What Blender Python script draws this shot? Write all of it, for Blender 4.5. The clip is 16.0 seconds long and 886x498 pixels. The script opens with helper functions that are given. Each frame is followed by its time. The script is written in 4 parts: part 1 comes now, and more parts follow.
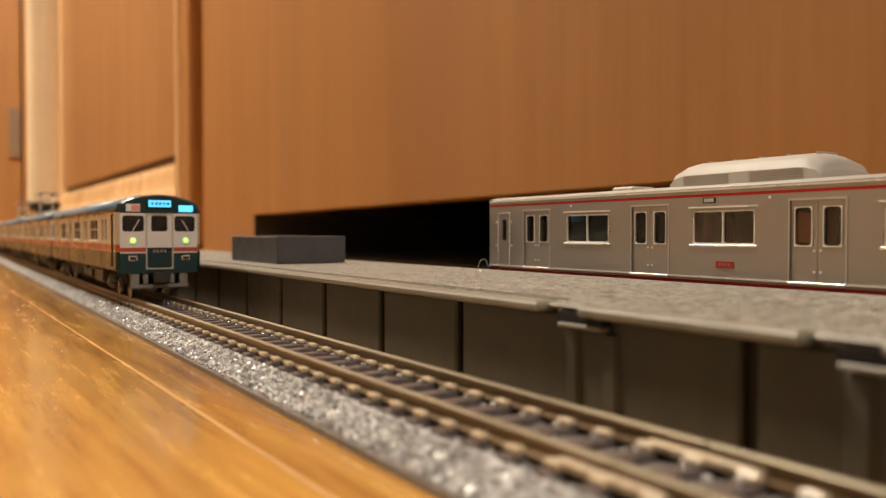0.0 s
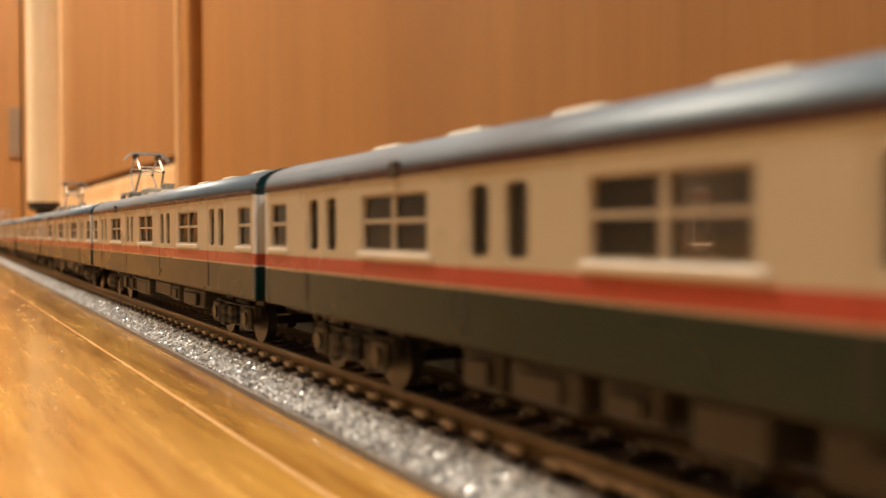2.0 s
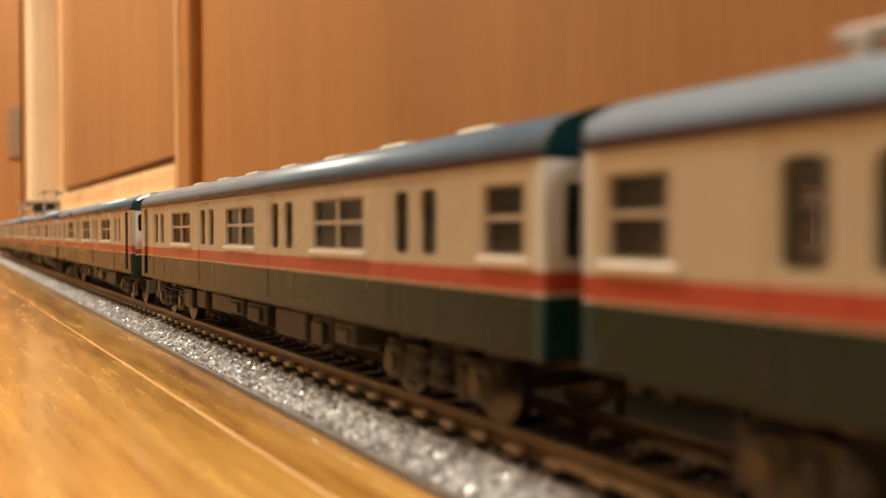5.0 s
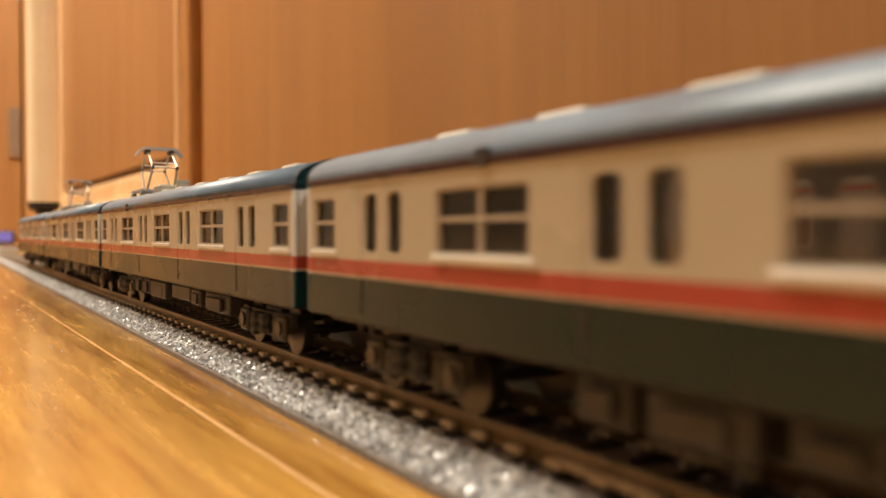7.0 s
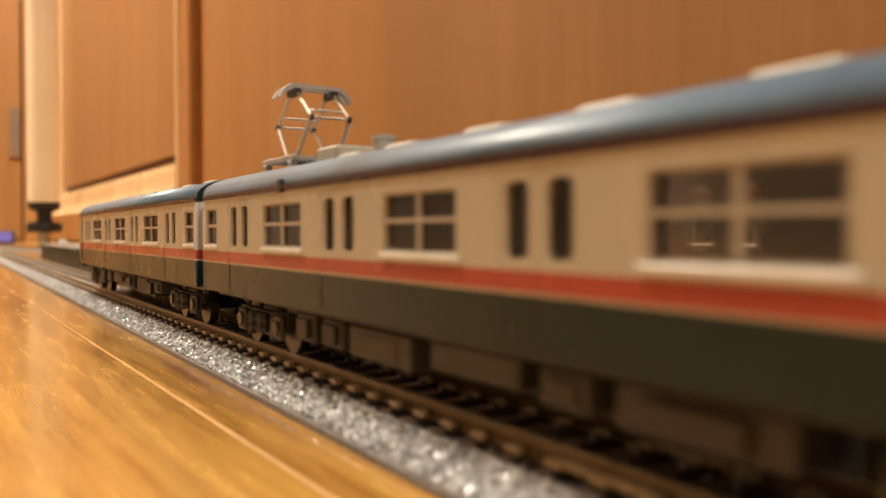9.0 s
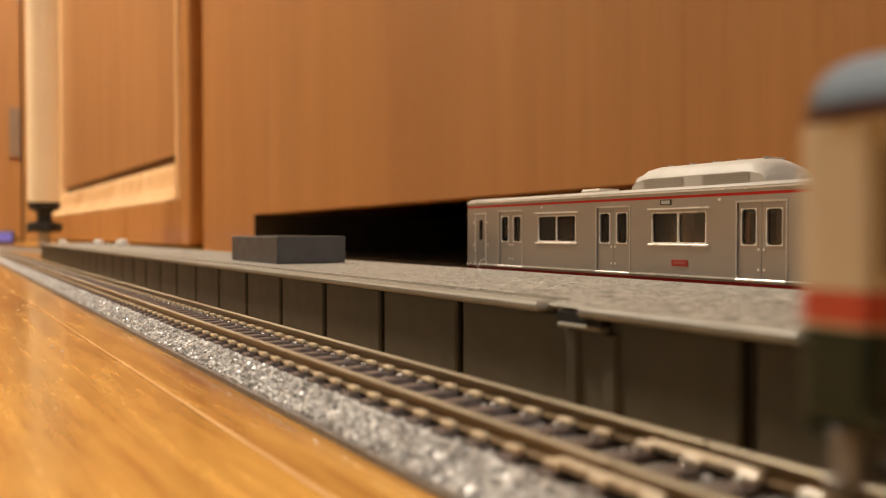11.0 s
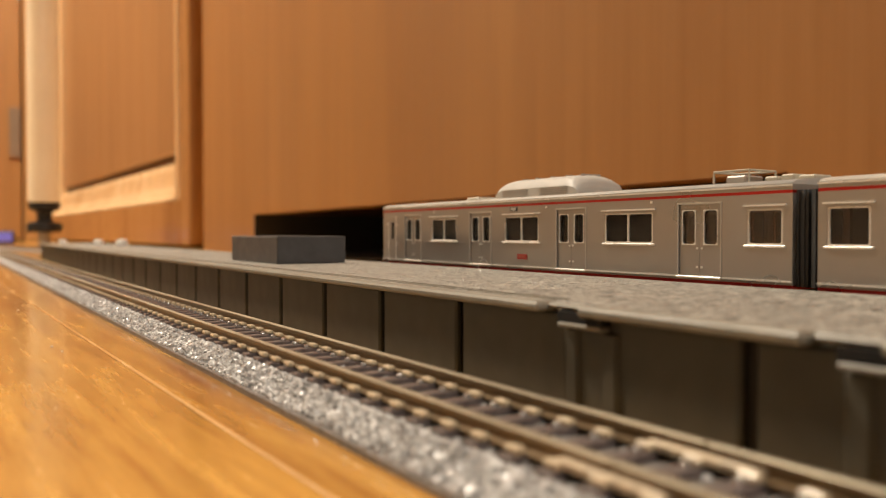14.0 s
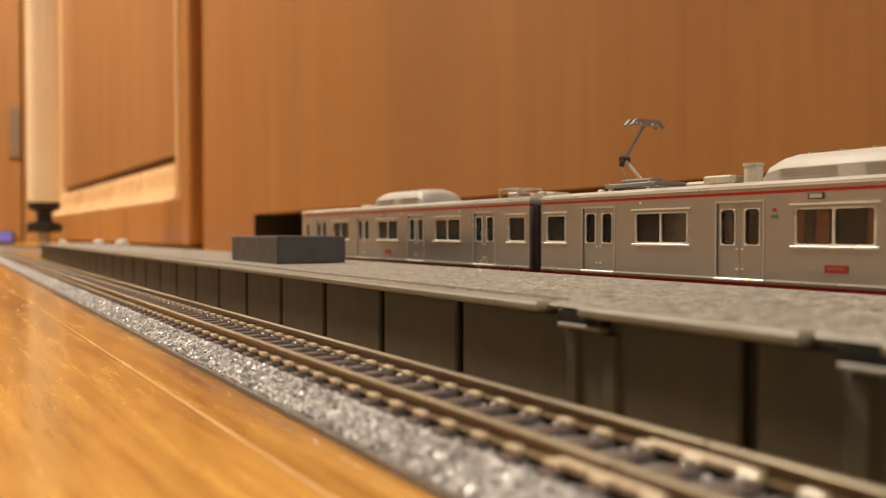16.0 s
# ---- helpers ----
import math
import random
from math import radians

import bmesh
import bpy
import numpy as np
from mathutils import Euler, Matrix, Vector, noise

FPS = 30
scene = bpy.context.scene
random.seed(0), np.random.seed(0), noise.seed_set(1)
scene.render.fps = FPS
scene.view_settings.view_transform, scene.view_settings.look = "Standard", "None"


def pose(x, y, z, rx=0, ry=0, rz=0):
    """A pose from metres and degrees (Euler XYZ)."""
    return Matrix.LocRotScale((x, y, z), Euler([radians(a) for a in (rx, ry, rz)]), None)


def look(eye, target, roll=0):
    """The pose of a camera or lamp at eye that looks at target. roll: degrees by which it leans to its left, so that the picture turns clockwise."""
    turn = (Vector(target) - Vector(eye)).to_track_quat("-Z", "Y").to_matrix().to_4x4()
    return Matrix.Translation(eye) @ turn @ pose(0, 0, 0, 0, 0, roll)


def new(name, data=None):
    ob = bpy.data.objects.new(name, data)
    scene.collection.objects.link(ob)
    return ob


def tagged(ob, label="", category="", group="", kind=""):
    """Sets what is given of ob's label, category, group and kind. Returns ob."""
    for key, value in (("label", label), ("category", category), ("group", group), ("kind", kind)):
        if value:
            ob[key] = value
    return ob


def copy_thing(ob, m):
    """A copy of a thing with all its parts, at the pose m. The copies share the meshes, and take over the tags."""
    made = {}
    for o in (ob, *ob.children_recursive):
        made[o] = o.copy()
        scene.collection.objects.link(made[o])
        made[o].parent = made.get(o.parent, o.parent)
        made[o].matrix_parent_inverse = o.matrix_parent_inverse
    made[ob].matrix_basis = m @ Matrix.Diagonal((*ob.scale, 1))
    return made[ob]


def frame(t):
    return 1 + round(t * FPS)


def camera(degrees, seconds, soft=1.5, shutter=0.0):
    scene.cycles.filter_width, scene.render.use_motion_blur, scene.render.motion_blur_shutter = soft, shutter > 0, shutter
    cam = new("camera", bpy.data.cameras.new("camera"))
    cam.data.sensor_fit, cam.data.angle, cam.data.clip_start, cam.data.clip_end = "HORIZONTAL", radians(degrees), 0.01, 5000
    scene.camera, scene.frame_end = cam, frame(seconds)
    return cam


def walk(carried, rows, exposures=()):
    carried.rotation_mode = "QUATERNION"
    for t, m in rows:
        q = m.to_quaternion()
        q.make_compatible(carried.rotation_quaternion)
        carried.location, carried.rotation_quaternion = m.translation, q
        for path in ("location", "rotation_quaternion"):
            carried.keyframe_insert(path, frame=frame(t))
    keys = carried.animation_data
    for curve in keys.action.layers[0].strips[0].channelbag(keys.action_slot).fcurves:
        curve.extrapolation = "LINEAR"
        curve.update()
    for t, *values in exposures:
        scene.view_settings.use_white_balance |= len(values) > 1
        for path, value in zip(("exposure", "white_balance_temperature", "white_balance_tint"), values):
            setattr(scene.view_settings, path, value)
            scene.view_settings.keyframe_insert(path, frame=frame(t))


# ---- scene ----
PSI = 31.68
EYE = (0.0, 0.0, 0.0200)
cam = camera(58.5, 16.0, soft=1.2, shutter=0.2)
cam.data.dof.use_dof = True
cam.data.dof.focus_distance = 0.135
cam.data.dof.aperture_fstop = 27.0
AIM = (math.sin(radians(PSI)), math.cos(radians(PSI)), 0.02 - 0.0193)
walk(cam, [(0.0, look(EYE, AIM)), (16.0, look(EYE, AIM))], exposures=[(0.0, -0.22), (1.0, -0.22), (1.8, -0.01), (9.2, -0.01), (11.0, -0.18), (16.0, -0.18)])

# ---- world and lights ----
world = bpy.data.worlds.new("world")
scene.world = world
world.use_nodes = True
world.node_tree.nodes["Background"].inputs[0].default_value = (1.0, 0.8, 0.6, 1)
world.node_tree.nodes["Background"].inputs[1].default_value = 0.05
# two round ceiling lamps: place, watts, colour
LAMPS = [((-0.52, 1.55, 2.36), 120, (1.0, 0.88, 0.71)), ((-0.15, -2.60, 2.36), 72, (1.0, 0.955, 0.88))]
for (lx, ly, lz), watts, tone in LAMPS:
    ld = bpy.data.lights.new("ceiling_lamp_light", "AREA")
    ld.shape, ld.size, ld.energy, ld.color = "DISK", 0.5, watts, tone
    new("ceiling_lamp_light", ld).matrix_basis = pose(lx, ly, lz - 0.07)

# ---- materials ----
def node(m, kind, **sockets):
    n = m.node_tree.nodes.new(kind)
    for key, value in sockets.items():
        n.inputs[key.replace("_", " ")].default_value = value
    return n


def material(name, color, rough=0.5, metal=0.0, scale=0.0, amount=0.15, bump=0.0, stretch=(1, 1, 1), fine=2.5, coat=0.0):
    """A surface with colour grain at two scales, uneven gloss and fine relief."""
    m = bpy.data.materials.new(name)
    m.use_nodes = True
    link = m.node_tree.links.new
    b = m.node_tree.nodes["Principled BSDF"]
    b.inputs["Base Color"].default_value = (*color, 1)
    b.inputs["Roughness"].default_value, b.inputs["Metallic"].default_value = rough, metal
    b.inputs["Coat Weight"].default_value = coat
    if scale:
        co = node(m, "ShaderNodeTexCoord")
        mp = node(m, "ShaderNodeMapping", Scale=stretch)
        link(co.outputs["Object"], mp.inputs[0])
        n1, n2 = node(m, "ShaderNodeTexNoise", Scale=scale, Detail=2.0), node(m, "ShaderNodeTexNoise", Scale=scale * fine, Detail=2.0)
        link(mp.outputs[0], n1.inputs[0]), link(mp.outputs[0], n2.inputs[0])
        add = node(m, "ShaderNodeMath")
        add.operation = "ADD"
        link(n1.outputs[0], add.inputs[0]), link(n2.outputs[0], add.inputs[1])
        rng = node(m, "ShaderNodeMapRange", From_Min=0.7, From_Max=1.3, To_Min=1 - amount, To_Max=1 + amount)
        link(add.outputs[0], rng.inputs[0])
        mul = node(m, "ShaderNodeVectorMath")
        mul.operation = "SCALE"
        mul.inputs[0].default_value = color
        link(rng.outputs[0], mul.inputs["Scale"]), link(mul.outputs[0], b.inputs["Base Color"])
        rr = node(m, "ShaderNodeMapRange", From_Min=0.3, From_Max=0.7, To_Min=rough * 0.85, To_Max=min(1, rough * 1.2))
        link(n1.outputs[0], rr.inputs[0]), link(rr.outputs[0], b.inputs["Roughness"])
        if bump:
            bp = node(m, "ShaderNodeBump", Strength=0.6, Distance=bump)
            link(n2.outputs[0], bp.inputs["Height"]), link(bp.outputs[0], b.inputs["Normal"])
    return m


def wood_material(name, light, deep, rough, across, along, coat=0.0, bump=0.0002, shine=0.12):
    """Straight-grained varnished wood; across and along: noise scales, per metre; the grain runs along the axis with the small scale."""
    m = bpy.data.materials.new(name)
    m.use_nodes = True
    link = m.node_tree.links.new
    b = m.node_tree.nodes["Principled BSDF"]
    co = node(m, "ShaderNodeTexCoord")
    mp = node(m, "ShaderNodeMapping", Scale=across)
    mq = node(m, "ShaderNodeMapping", Scale=along)
    link(co.outputs["Object"], mp.inputs[0]), link(co.outputs["Object"], mq.inputs[0])
    broad = node(m, "ShaderNodeTexNoise", Scale=1.0, Detail=4.0, Distortion=1.2)
    fine = node(m, "ShaderNodeTexNoise", Scale=1.0, Detail=7.0, Roughness=0.65)
    link(mp.outputs[0], broad.inputs[0]), link(mq.outputs[0], fine.inputs[0])
    mix = node(m, "ShaderNodeMix", Factor=0.4)
    link(broad.outputs[0], mix.inputs[2]), link(fine.outputs[0], mix.inputs[3])
    ramp = node(m, "ShaderNodeValToRGB")
    ramp.color_ramp.elements[0].position, ramp.color_ramp.elements[1].position = 0.38, 0.61
    ramp.color_ramp.elements[0].color, ramp.color_ramp.elements[1].color = (*deep, 1), (*light, 1)
    link(mix.outputs[0], ramp.inputs[0]), link(ramp.outputs[0], b.inputs["Base Color"])
    rr = node(m, "ShaderNodeMapRange", From_Min=0.3, From_Max=0.7, To_Min=rough * 0.8, To_Max=rough * 1.25)
    link(fine.outputs[0], rr.inputs[0]), link(rr.outputs[0], b.inputs["Roughness"])
    b.inputs["Coat Weight"].default_value, b.inputs["Coat Roughness"].default_value = coat, shine
    bp = node(m, "ShaderNodeBump", Strength=0.5, Distance=bump)
    link(fine.outputs[0], bp.inputs["Height"]), link(bp.outputs[0], b.inputs["Normal"])
    return m


def livery(name, bands, rough, metal=0.0, grain=70):
    """Paint in level bands: (from height in mm above the rail, colour)."""
    m = material(name, bands[0][1], rough, metal, grain, 0.025)
    link = m.node_tree.links.new
    co = node(m, "ShaderNodeTexCoord")
    sep = node(m, "ShaderNodeSeparateXYZ")
    link(co.outputs["Object"], sep.inputs[0])
    rng = node(m, "ShaderNodeMapRange", From_Min=0.0, From_Max=0.03)
    link(sep.outputs["Z"], rng.inputs[0])
    ramp = node(m, "ShaderNodeValToRGB")
    ramp.color_ramp.interpolation = "CONSTANT"
    ramp.color_ramp.elements.remove(ramp.color_ramp.elements[1])
    ramp.color_ramp.elements[0].position, ramp.color_ramp.elements[0].color = 0.0, (*bands[0][1], 1)
    for z, c in bands[1:]:
        ramp.color_ramp.elements.new(z / 30.0).color = (*c, 1)
    link(rng.outputs[0], ramp.inputs[0])
    for n in m.node_tree.nodes:
        if n.bl_idname == "ShaderNodeVectorMath":
            link(ramp.outputs[0], n.inputs[0])
    return m


def glow(name, color, strength):
    m = material(name, color, 0.4)
    b = m.node_tree.nodes["Principled BSDF"]
    b.inputs["Emission Color"].default_value = (*color, 1)
    b.inputs["Emission Strength"].default_value = strength
    return m


def pane_material(name, tint, haze):
    m = bpy.data.materials.new(name)
    m.use_nodes = True
    link = m.node_tree.links.new
    out = m.node_tree.nodes["Material Output"]
    clear, gloss = node(m, "ShaderNodeBsdfTransparent", Color=(*tint, 1)), node(m, "ShaderNodeBsdfGlossy", Roughness=0.06)
    fr, mix = node(m, "ShaderNodeFresnel", IOR=1.5), node(m, "ShaderNodeMixShader")
    link(fr.outputs[0], mix.inputs[0]), link(clear.outputs[0], mix.inputs[1]), link(gloss.outputs[0], mix.inputs[2])
    # diffuse haze mixed in: grey reflections on the glass as colour
    dust, both = node(m, "ShaderNodeBsdfDiffuse", Color=(0.55, 0.51, 0.46, 1)), node(m, "ShaderNodeMixShader", Fac=haze)
    link(mix.outputs[0], both.inputs[1]), link(dust.outputs[0], both.inputs[2]), link(both.outputs[0], out.inputs[0])
    return m


FLOORWOOD = wood_material("varnished_floor_wood", (0.74, 0.41, 0.085), (0.25, 0.092, 0.016), 0.24, (46, 4.5, 10), (420, 30, 100), coat=0.65, bump=0.00008, shine=0.13)
CABWOOD = wood_material("cabinet_wood", (0.365, 0.174, 0.053), (0.295, 0.134, 0.040), 0.36, (10, 14, 1.2), (120, 160, 5), coat=0.15)
PANELWOOD = wood_material("panel_wood", (0.345, 0.180, 0.072), (0.285, 0.143, 0.056), 0.36, (10, 14, 1.2), (120, 160, 5), coat=0.15)
# darkened wood: shadow of the panel groove as colour
GROOVESHADE = wood_material("groove_shade_wood", (0.12, 0.058, 0.022), (0.08, 0.036, 0.013), 0.5, (10, 14, 1.2), (120, 160, 5))
# paler than the frame: lamp light on the slopes is in the colour
MOULDLIT = wood_material("moulding_lit_wood", (0.84, 0.60, 0.34), (0.72, 0.48, 0.25), 0.25, (10, 14, 1.2), (120, 160, 5), coat=0.4)
FRAMEWOOD = wood_material("frame_wood", (0.46, 0.235, 0.080), (0.37, 0.175, 0.055), 0.30, (10, 14, 1.2), (120, 160, 5), coat=0.2)
# lighter wood for plank edges, the joint's highlight as colour
EDGEGLINT = wood_material("varnish_edge_glint", (0.76, 0.50, 0.23), (0.50, 0.26, 0.08), 0.25, (38, 6.0, 10), (420, 30, 100), coat=0.3)
WALLPAINT = material("wall_paper", (0.36, 0.31, 0.245), 0.85, 0, 6, 0.06, 0.0005)
CREAMPAINT = material("cream_paint", (0.93, 0.84, 0.64), 0.32, 0, 8, 0.05)
BLACKRUB = material("black_rubber", (0.012, 0.012, 0.012), 0.5, 0, 60, 0.2)
BALLAST = material("ballast_grey", (0.49, 0.49, 0.48), 0.24, 0, 500, 0.5, 0.0002)
BEDPLASTIC = material("bed_plastic", (0.185, 0.168, 0.155), 0.5, 0, 700, 0.3, 0.0002)
TIE = material("tie_brown", (0.120, 0.096, 0.090), 0.30, 0, 600, 0.25, 0.0001)
RAIL = material("rail_brown", (0.17, 0.112, 0.054), 0.4, 0.2, 300, 0.25, 0.00002, (1, 0.1, 1))
RAILTOP = material("rail_head_tan", (0.38, 0.335, 0.245), 0.48, 0.5, 300, 0.2, 0.0, (1, 0.1, 1))
JOINER = material("joiner_metal", (0.40, 0.32, 0.22), 0.5, 0.2, 400, 0.3)
STUD = material("tie_stud", (0.50, 0.49, 0.48), 0.14, 0.6, 900, 0.1)
# pale base colour holds the sheen of dark glossy rail chairs
CHAIR = material("rail_chair_sheen", (0.50, 0.41, 0.28), 0.25, 0, 600, 0.2)
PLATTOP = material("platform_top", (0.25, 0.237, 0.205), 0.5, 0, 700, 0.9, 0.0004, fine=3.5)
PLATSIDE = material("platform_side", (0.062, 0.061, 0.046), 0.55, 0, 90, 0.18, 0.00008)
# near-black that carries the shade of recesses and gaps
SHADEDARK = material("recess_shade_dark", (0.035, 0.03, 0.024), 0.7, 0, 90, 0.2)
SLOTSHADE = material("slot_shade_black", (0.006, 0.005, 0.004), 0.9, 0, 90, 0.1)
PLATLIP = material("platform_lip", (0.22, 0.205, 0.165), 0.5, 0, 150, 0.15, 0.00005)
BLOCKGREY = material("block_grey", (0.060, 0.060, 0.062), 0.5, 0, 200, 0.15, 0.00005)
# TEAL leans olive: warm reflections on the car sides are in its colour
TEAL, CREAM, RED, MAROON = (0.008, 0.018, 0.011), (0.465, 0.405, 0.30), (0.39, 0.066, 0.038), (0.065, 0.022, 0.021)
GREENSIDE = livery("green_cream_livery", [(0, TEAL), (10.3, (0.40, 0.30, 0.20)), (10.5, RED), (11.85, CREAM), (19.15, MAROON), (21.0, TEAL)], 0.27)
GREENSIDE.node_tree.nodes["Principled BSDF"].inputs["Specular IOR Level"].default_value = 0.38
GREENFRONT = livery("front_livery", [(0, (0.004, 0.032, 0.040)), (9.95, (0.6, 0.55, 0.48)), (10.2, RED), (11.25, (0.64, 0.63, 0.60)), (19.05, TEAL)], 0.35)
ENDPAINT = livery("end_livery", [(0, (0.004, 0.032, 0.040)), (10.3, (0.6, 0.55, 0.48)), (10.5, RED), (11.85, (0.60, 0.60, 0.58)), (19.15, (0.004, 0.028, 0.034))], 0.35)
TEALPAINT = material("teal_paint", (0.004, 0.028, 0.034), 0.3, 0, 120, 0.1)
SKIN = (0.395, 0.375, 0.35)
SILVERSIDE = livery("silver_red_livery", [(0, (0.42, 0.03, 0.03)), (6.75, SKIN), (20.35, (0.45, 0.035, 0.028)), (20.85, SKIN)], 0.30, 0.80)
TRIMDIM = material("dull_trim", (0.56, 0.54, 0.50), 0.32, 0.6, 60, 0.03)
SILVERTRIM = material("bright_trim", (0.82, 0.80, 0.75), 0.28, 0.4, 60, 0.03)
ROOFBLUE = material("roof_blue_grey", (0.120, 0.185, 0.255), 0.42, 0, 80, 0.15)
ROOFGREY = material("roof_light_grey", (0.46, 0.44, 0.40), 0.5, 0, 80, 0.1)
VENTCREAM = material("vent_cream_grey", (0.44, 0.405, 0.32), 0.5, 0, 100, 0.12)
EQUIP = material("underfloor_grey", (0.043, 0.036, 0.027), 0.5, 0, 80, 0.2)
EQUIPDARK = material("underfloor_dark", (0.026, 0.022, 0.018), 0.5, 0, 80, 0.2)
WHEEL = material("wheel_steel", (0.10, 0.088, 0.075), 0.35, 0.9, 100, 0.15)
SKIRTGREY = material("skirt_grey", (0.19, 0.18, 0.165), 0.5, 0.1, 100, 0.15)
PANTOGREY = material("pantograph_grey", (0.42, 0.40, 0.37), 0.4, 0.4, 100, 0.12)
PANTOROD = material("pantograph_rod", (0.62, 0.56, 0.48), 0.3, 0.85, 100, 0.1)
CABDOOR = material("cab_door_brown", (0.075, 0.055, 0.04), 0.25, 0, 100, 0.12)
SEAT = material("seat_brown", (0.20, 0.145, 0.105), 0.7, 0, 80, 0.2)
GANGWAY = material("gangway_grey", (0.055, 0.058, 0.062), 0.6, 0, 80, 0.15)
CLEARGLASS = pane_material("clear_pane", (0.72, 0.66, 0.60), 0.012)
GLASS = pane_material("window_pane", (0.80, 0.75, 0.70), 0.018)
DARKGLASS = pane_material("cab_pane", (0.16, 0.15, 0.15), 0.03)
BARCREAM = material("window_bar_cream", (0.41, 0.35, 0.265), 0.35, 0.1, 120, 0.06)
SILLPALE = material("sill_pale", (0.63, 0.585, 0.50), 0.4, 0, 120, 0.06)
WHITEFRAME = material("window_frame_white", (0.70, 0.66, 0.58), 0.35, 0.2, 120, 0.06)
CYAN = glow("lit_sign_cyan", (0.10, 0.55, 0.85), 1.6)
SIGNOFF = material("unlit_sign", (0.50, 0.54, 0.54), 0.35, 0, 100, 0.06)
LENSOFF = material("unlit_lens", (0.42, 0.42, 0.38), 0.12, 0.3, 100, 0.06)
LAMPGREEN = glow("lit_headlight", (0.50, 0.95, 0.22), 1.3)
PINK = material("sign_pink", (0.70, 0.30, 0.26), 0.5, 0, 100, 0.1)
PINKDARK = material("plate_bar", (0.42, 0.12, 0.08), 0.5, 0, 100, 0.1)
WHITE = material("plain_white", (0.75, 0.72, 0.66), 0.5, 0, 60, 0.06)
REDPLATE = material("red_plate", (0.36, 0.03, 0.02), 0.45, 0, 80, 0.1)
GREENMARK = material("green_mark", (0.05, 0.16, 0.05), 0.5, 0, 80, 0.1)
BLUEGLOW = glow("lit_blue_panel", (0.16, 0.16, 0.62), 0.35)
LAMPGLOW = glow("lamp_diffuser", (1.0, 0.82, 0.6), 4.0)
HINGE = material("hinge_metal", (0.24, 0.17, 0.115), 0.45, 0.4, 80, 0.1)
METAL = material("grey_metal", (0.45, 0.42, 0.38), 0.4, 0.8, 80, 0.1)
GRIT = material("grit_grey", (0.50, 0.47, 0.41), 0.2, 0, 900, 0.5)
FIBRE = material("dust_fibre", (0.45, 0.42, 0.38), 0.8, 0, 200, 0.1)

MM, LONG = 0.001, 1.0


# ---- mesh tools ----
def box(bm, x0, x1, y0, y1, z0, z1, bevel=0.0, seg=1):
    v = [bm.verts.new((x, y, z)) for x in (x0, x1) for y in (y0, y1) for z in (z0, z1)]
    fs = [bm.faces.new([v[i] for i in f]) for f in ((0, 1, 3, 2), (4, 6, 7, 5), (0, 4, 5, 1), (2, 3, 7, 6), (0, 2, 6, 4), (1, 5, 7, 3))]
    if bevel and not 0.02 < bevel < 0.1:
        es = list({e for f in fs for e in f.edges})
        bmesh.ops.bevel(bm, geom=es, offset=bevel, segments=seg, affect="EDGES", profile=0.5)


def rod(bm, a, b, r, sides=6):
    a, b = Vector(a), Vector(b)
    d = b - a
    m = Matrix.Translation((a + b) / 2) @ d.to_track_quat("Z", "Y").to_matrix().to_4x4()
    bmesh.ops.create_cone(bm, cap_ends=True, segments=sides, radius1=r, radius2=r, depth=d.length, matrix=m)


def lathe(bm, profile, sides=24, centre=(0, 0, 0)):
    """Turned shape about z from (radius, height) pairs, closed at both ends."""
    rings = []
    for r, z in profile:
        rings.append([bm.verts.new((centre[0] + r * math.cos(2 * math.pi * i / sides), centre[1] + r * math.sin(2 * math.pi * i / sides), centre[2] + z)) for i in range(sides)])
    for lo, hi in zip(rings, rings[1:]):
        for i in range(sides):
            bm.faces.new((lo[i], lo[(i + 1) % sides], hi[(i + 1) % sides], hi[i]))
    bm.faces.new(rings[0][::-1]), bm.faces.new(rings[-1])


def prism(bm, outline, y0, y1):
    """An outline of (x, z) drawn out along y."""
    a = [bm.verts.new((x, y0, z)) for x, z in outline]
    b = [bm.verts.new((x, y1, z)) for x, z in outline]
    n = len(outline)
    for i in range(n):
        bm.faces.new((a[i], a[(i + 1) % n], b[(i + 1) % n], b[i]))
    bm.faces.new(a[::-1]), bm.faces.new(b)


def plate(bm, place, a0, a1, b0, b1, holes, thick):
    """A sheet in the plane place(a, b, depth) with openings (a0, a1, b0, b1, corner radius)."""
    ca = sorted({a0, a1, *[h[i] for h in holes for i in (0, 1)]})
    cb = sorted({b0, b1, *[h[i] for h in holes for i in (2, 3)]})
    seen = {}

    def vert(a, b):
        key = (round(a, 5), round(b, 5))
        if key not in seen:
            seen[key] = bm.verts.new(place(a, b, 0.0))
        return seen[key]
    faces = []
    for p, q in zip(ca, ca[1:]):
        for r, s in zip(cb, cb[1:]):
            m, n = (p + q) / 2, (r + s) / 2
            if not any(h[0] < m < h[1] and h[2] < n < h[3] for h in holes):
                faces.append(bm.faces.new((vert(p, r), vert(q, r), vert(q, s), vert(p, s))))
    for h in holes:
        if h[4]:
            for a, b, i, j in ((h[0], h[2], 1, 1), (h[1], h[2], -1, 1), (h[1], h[3], -1, -1), (h[0], h[3], 1, -1)):
                arc = [vert(a + i * h[4] * (1 - math.cos(k * math.pi / 6)), b + j * h[4] * (1 - math.sin(k * math.pi / 6))) for k in range(4)]
                faces.append(bm.faces.new([vert(a, b)] + arc))
    got = bmesh.ops.extrude_face_region(bm, geom=faces)
    d = Vector(place(0, 0, thick)) - Vector(place(0, 0, 0))
    bmesh.ops.translate(bm, vec=d, verts=[g for g in got["geom"] if isinstance(g, bmesh.types.BMVert)])


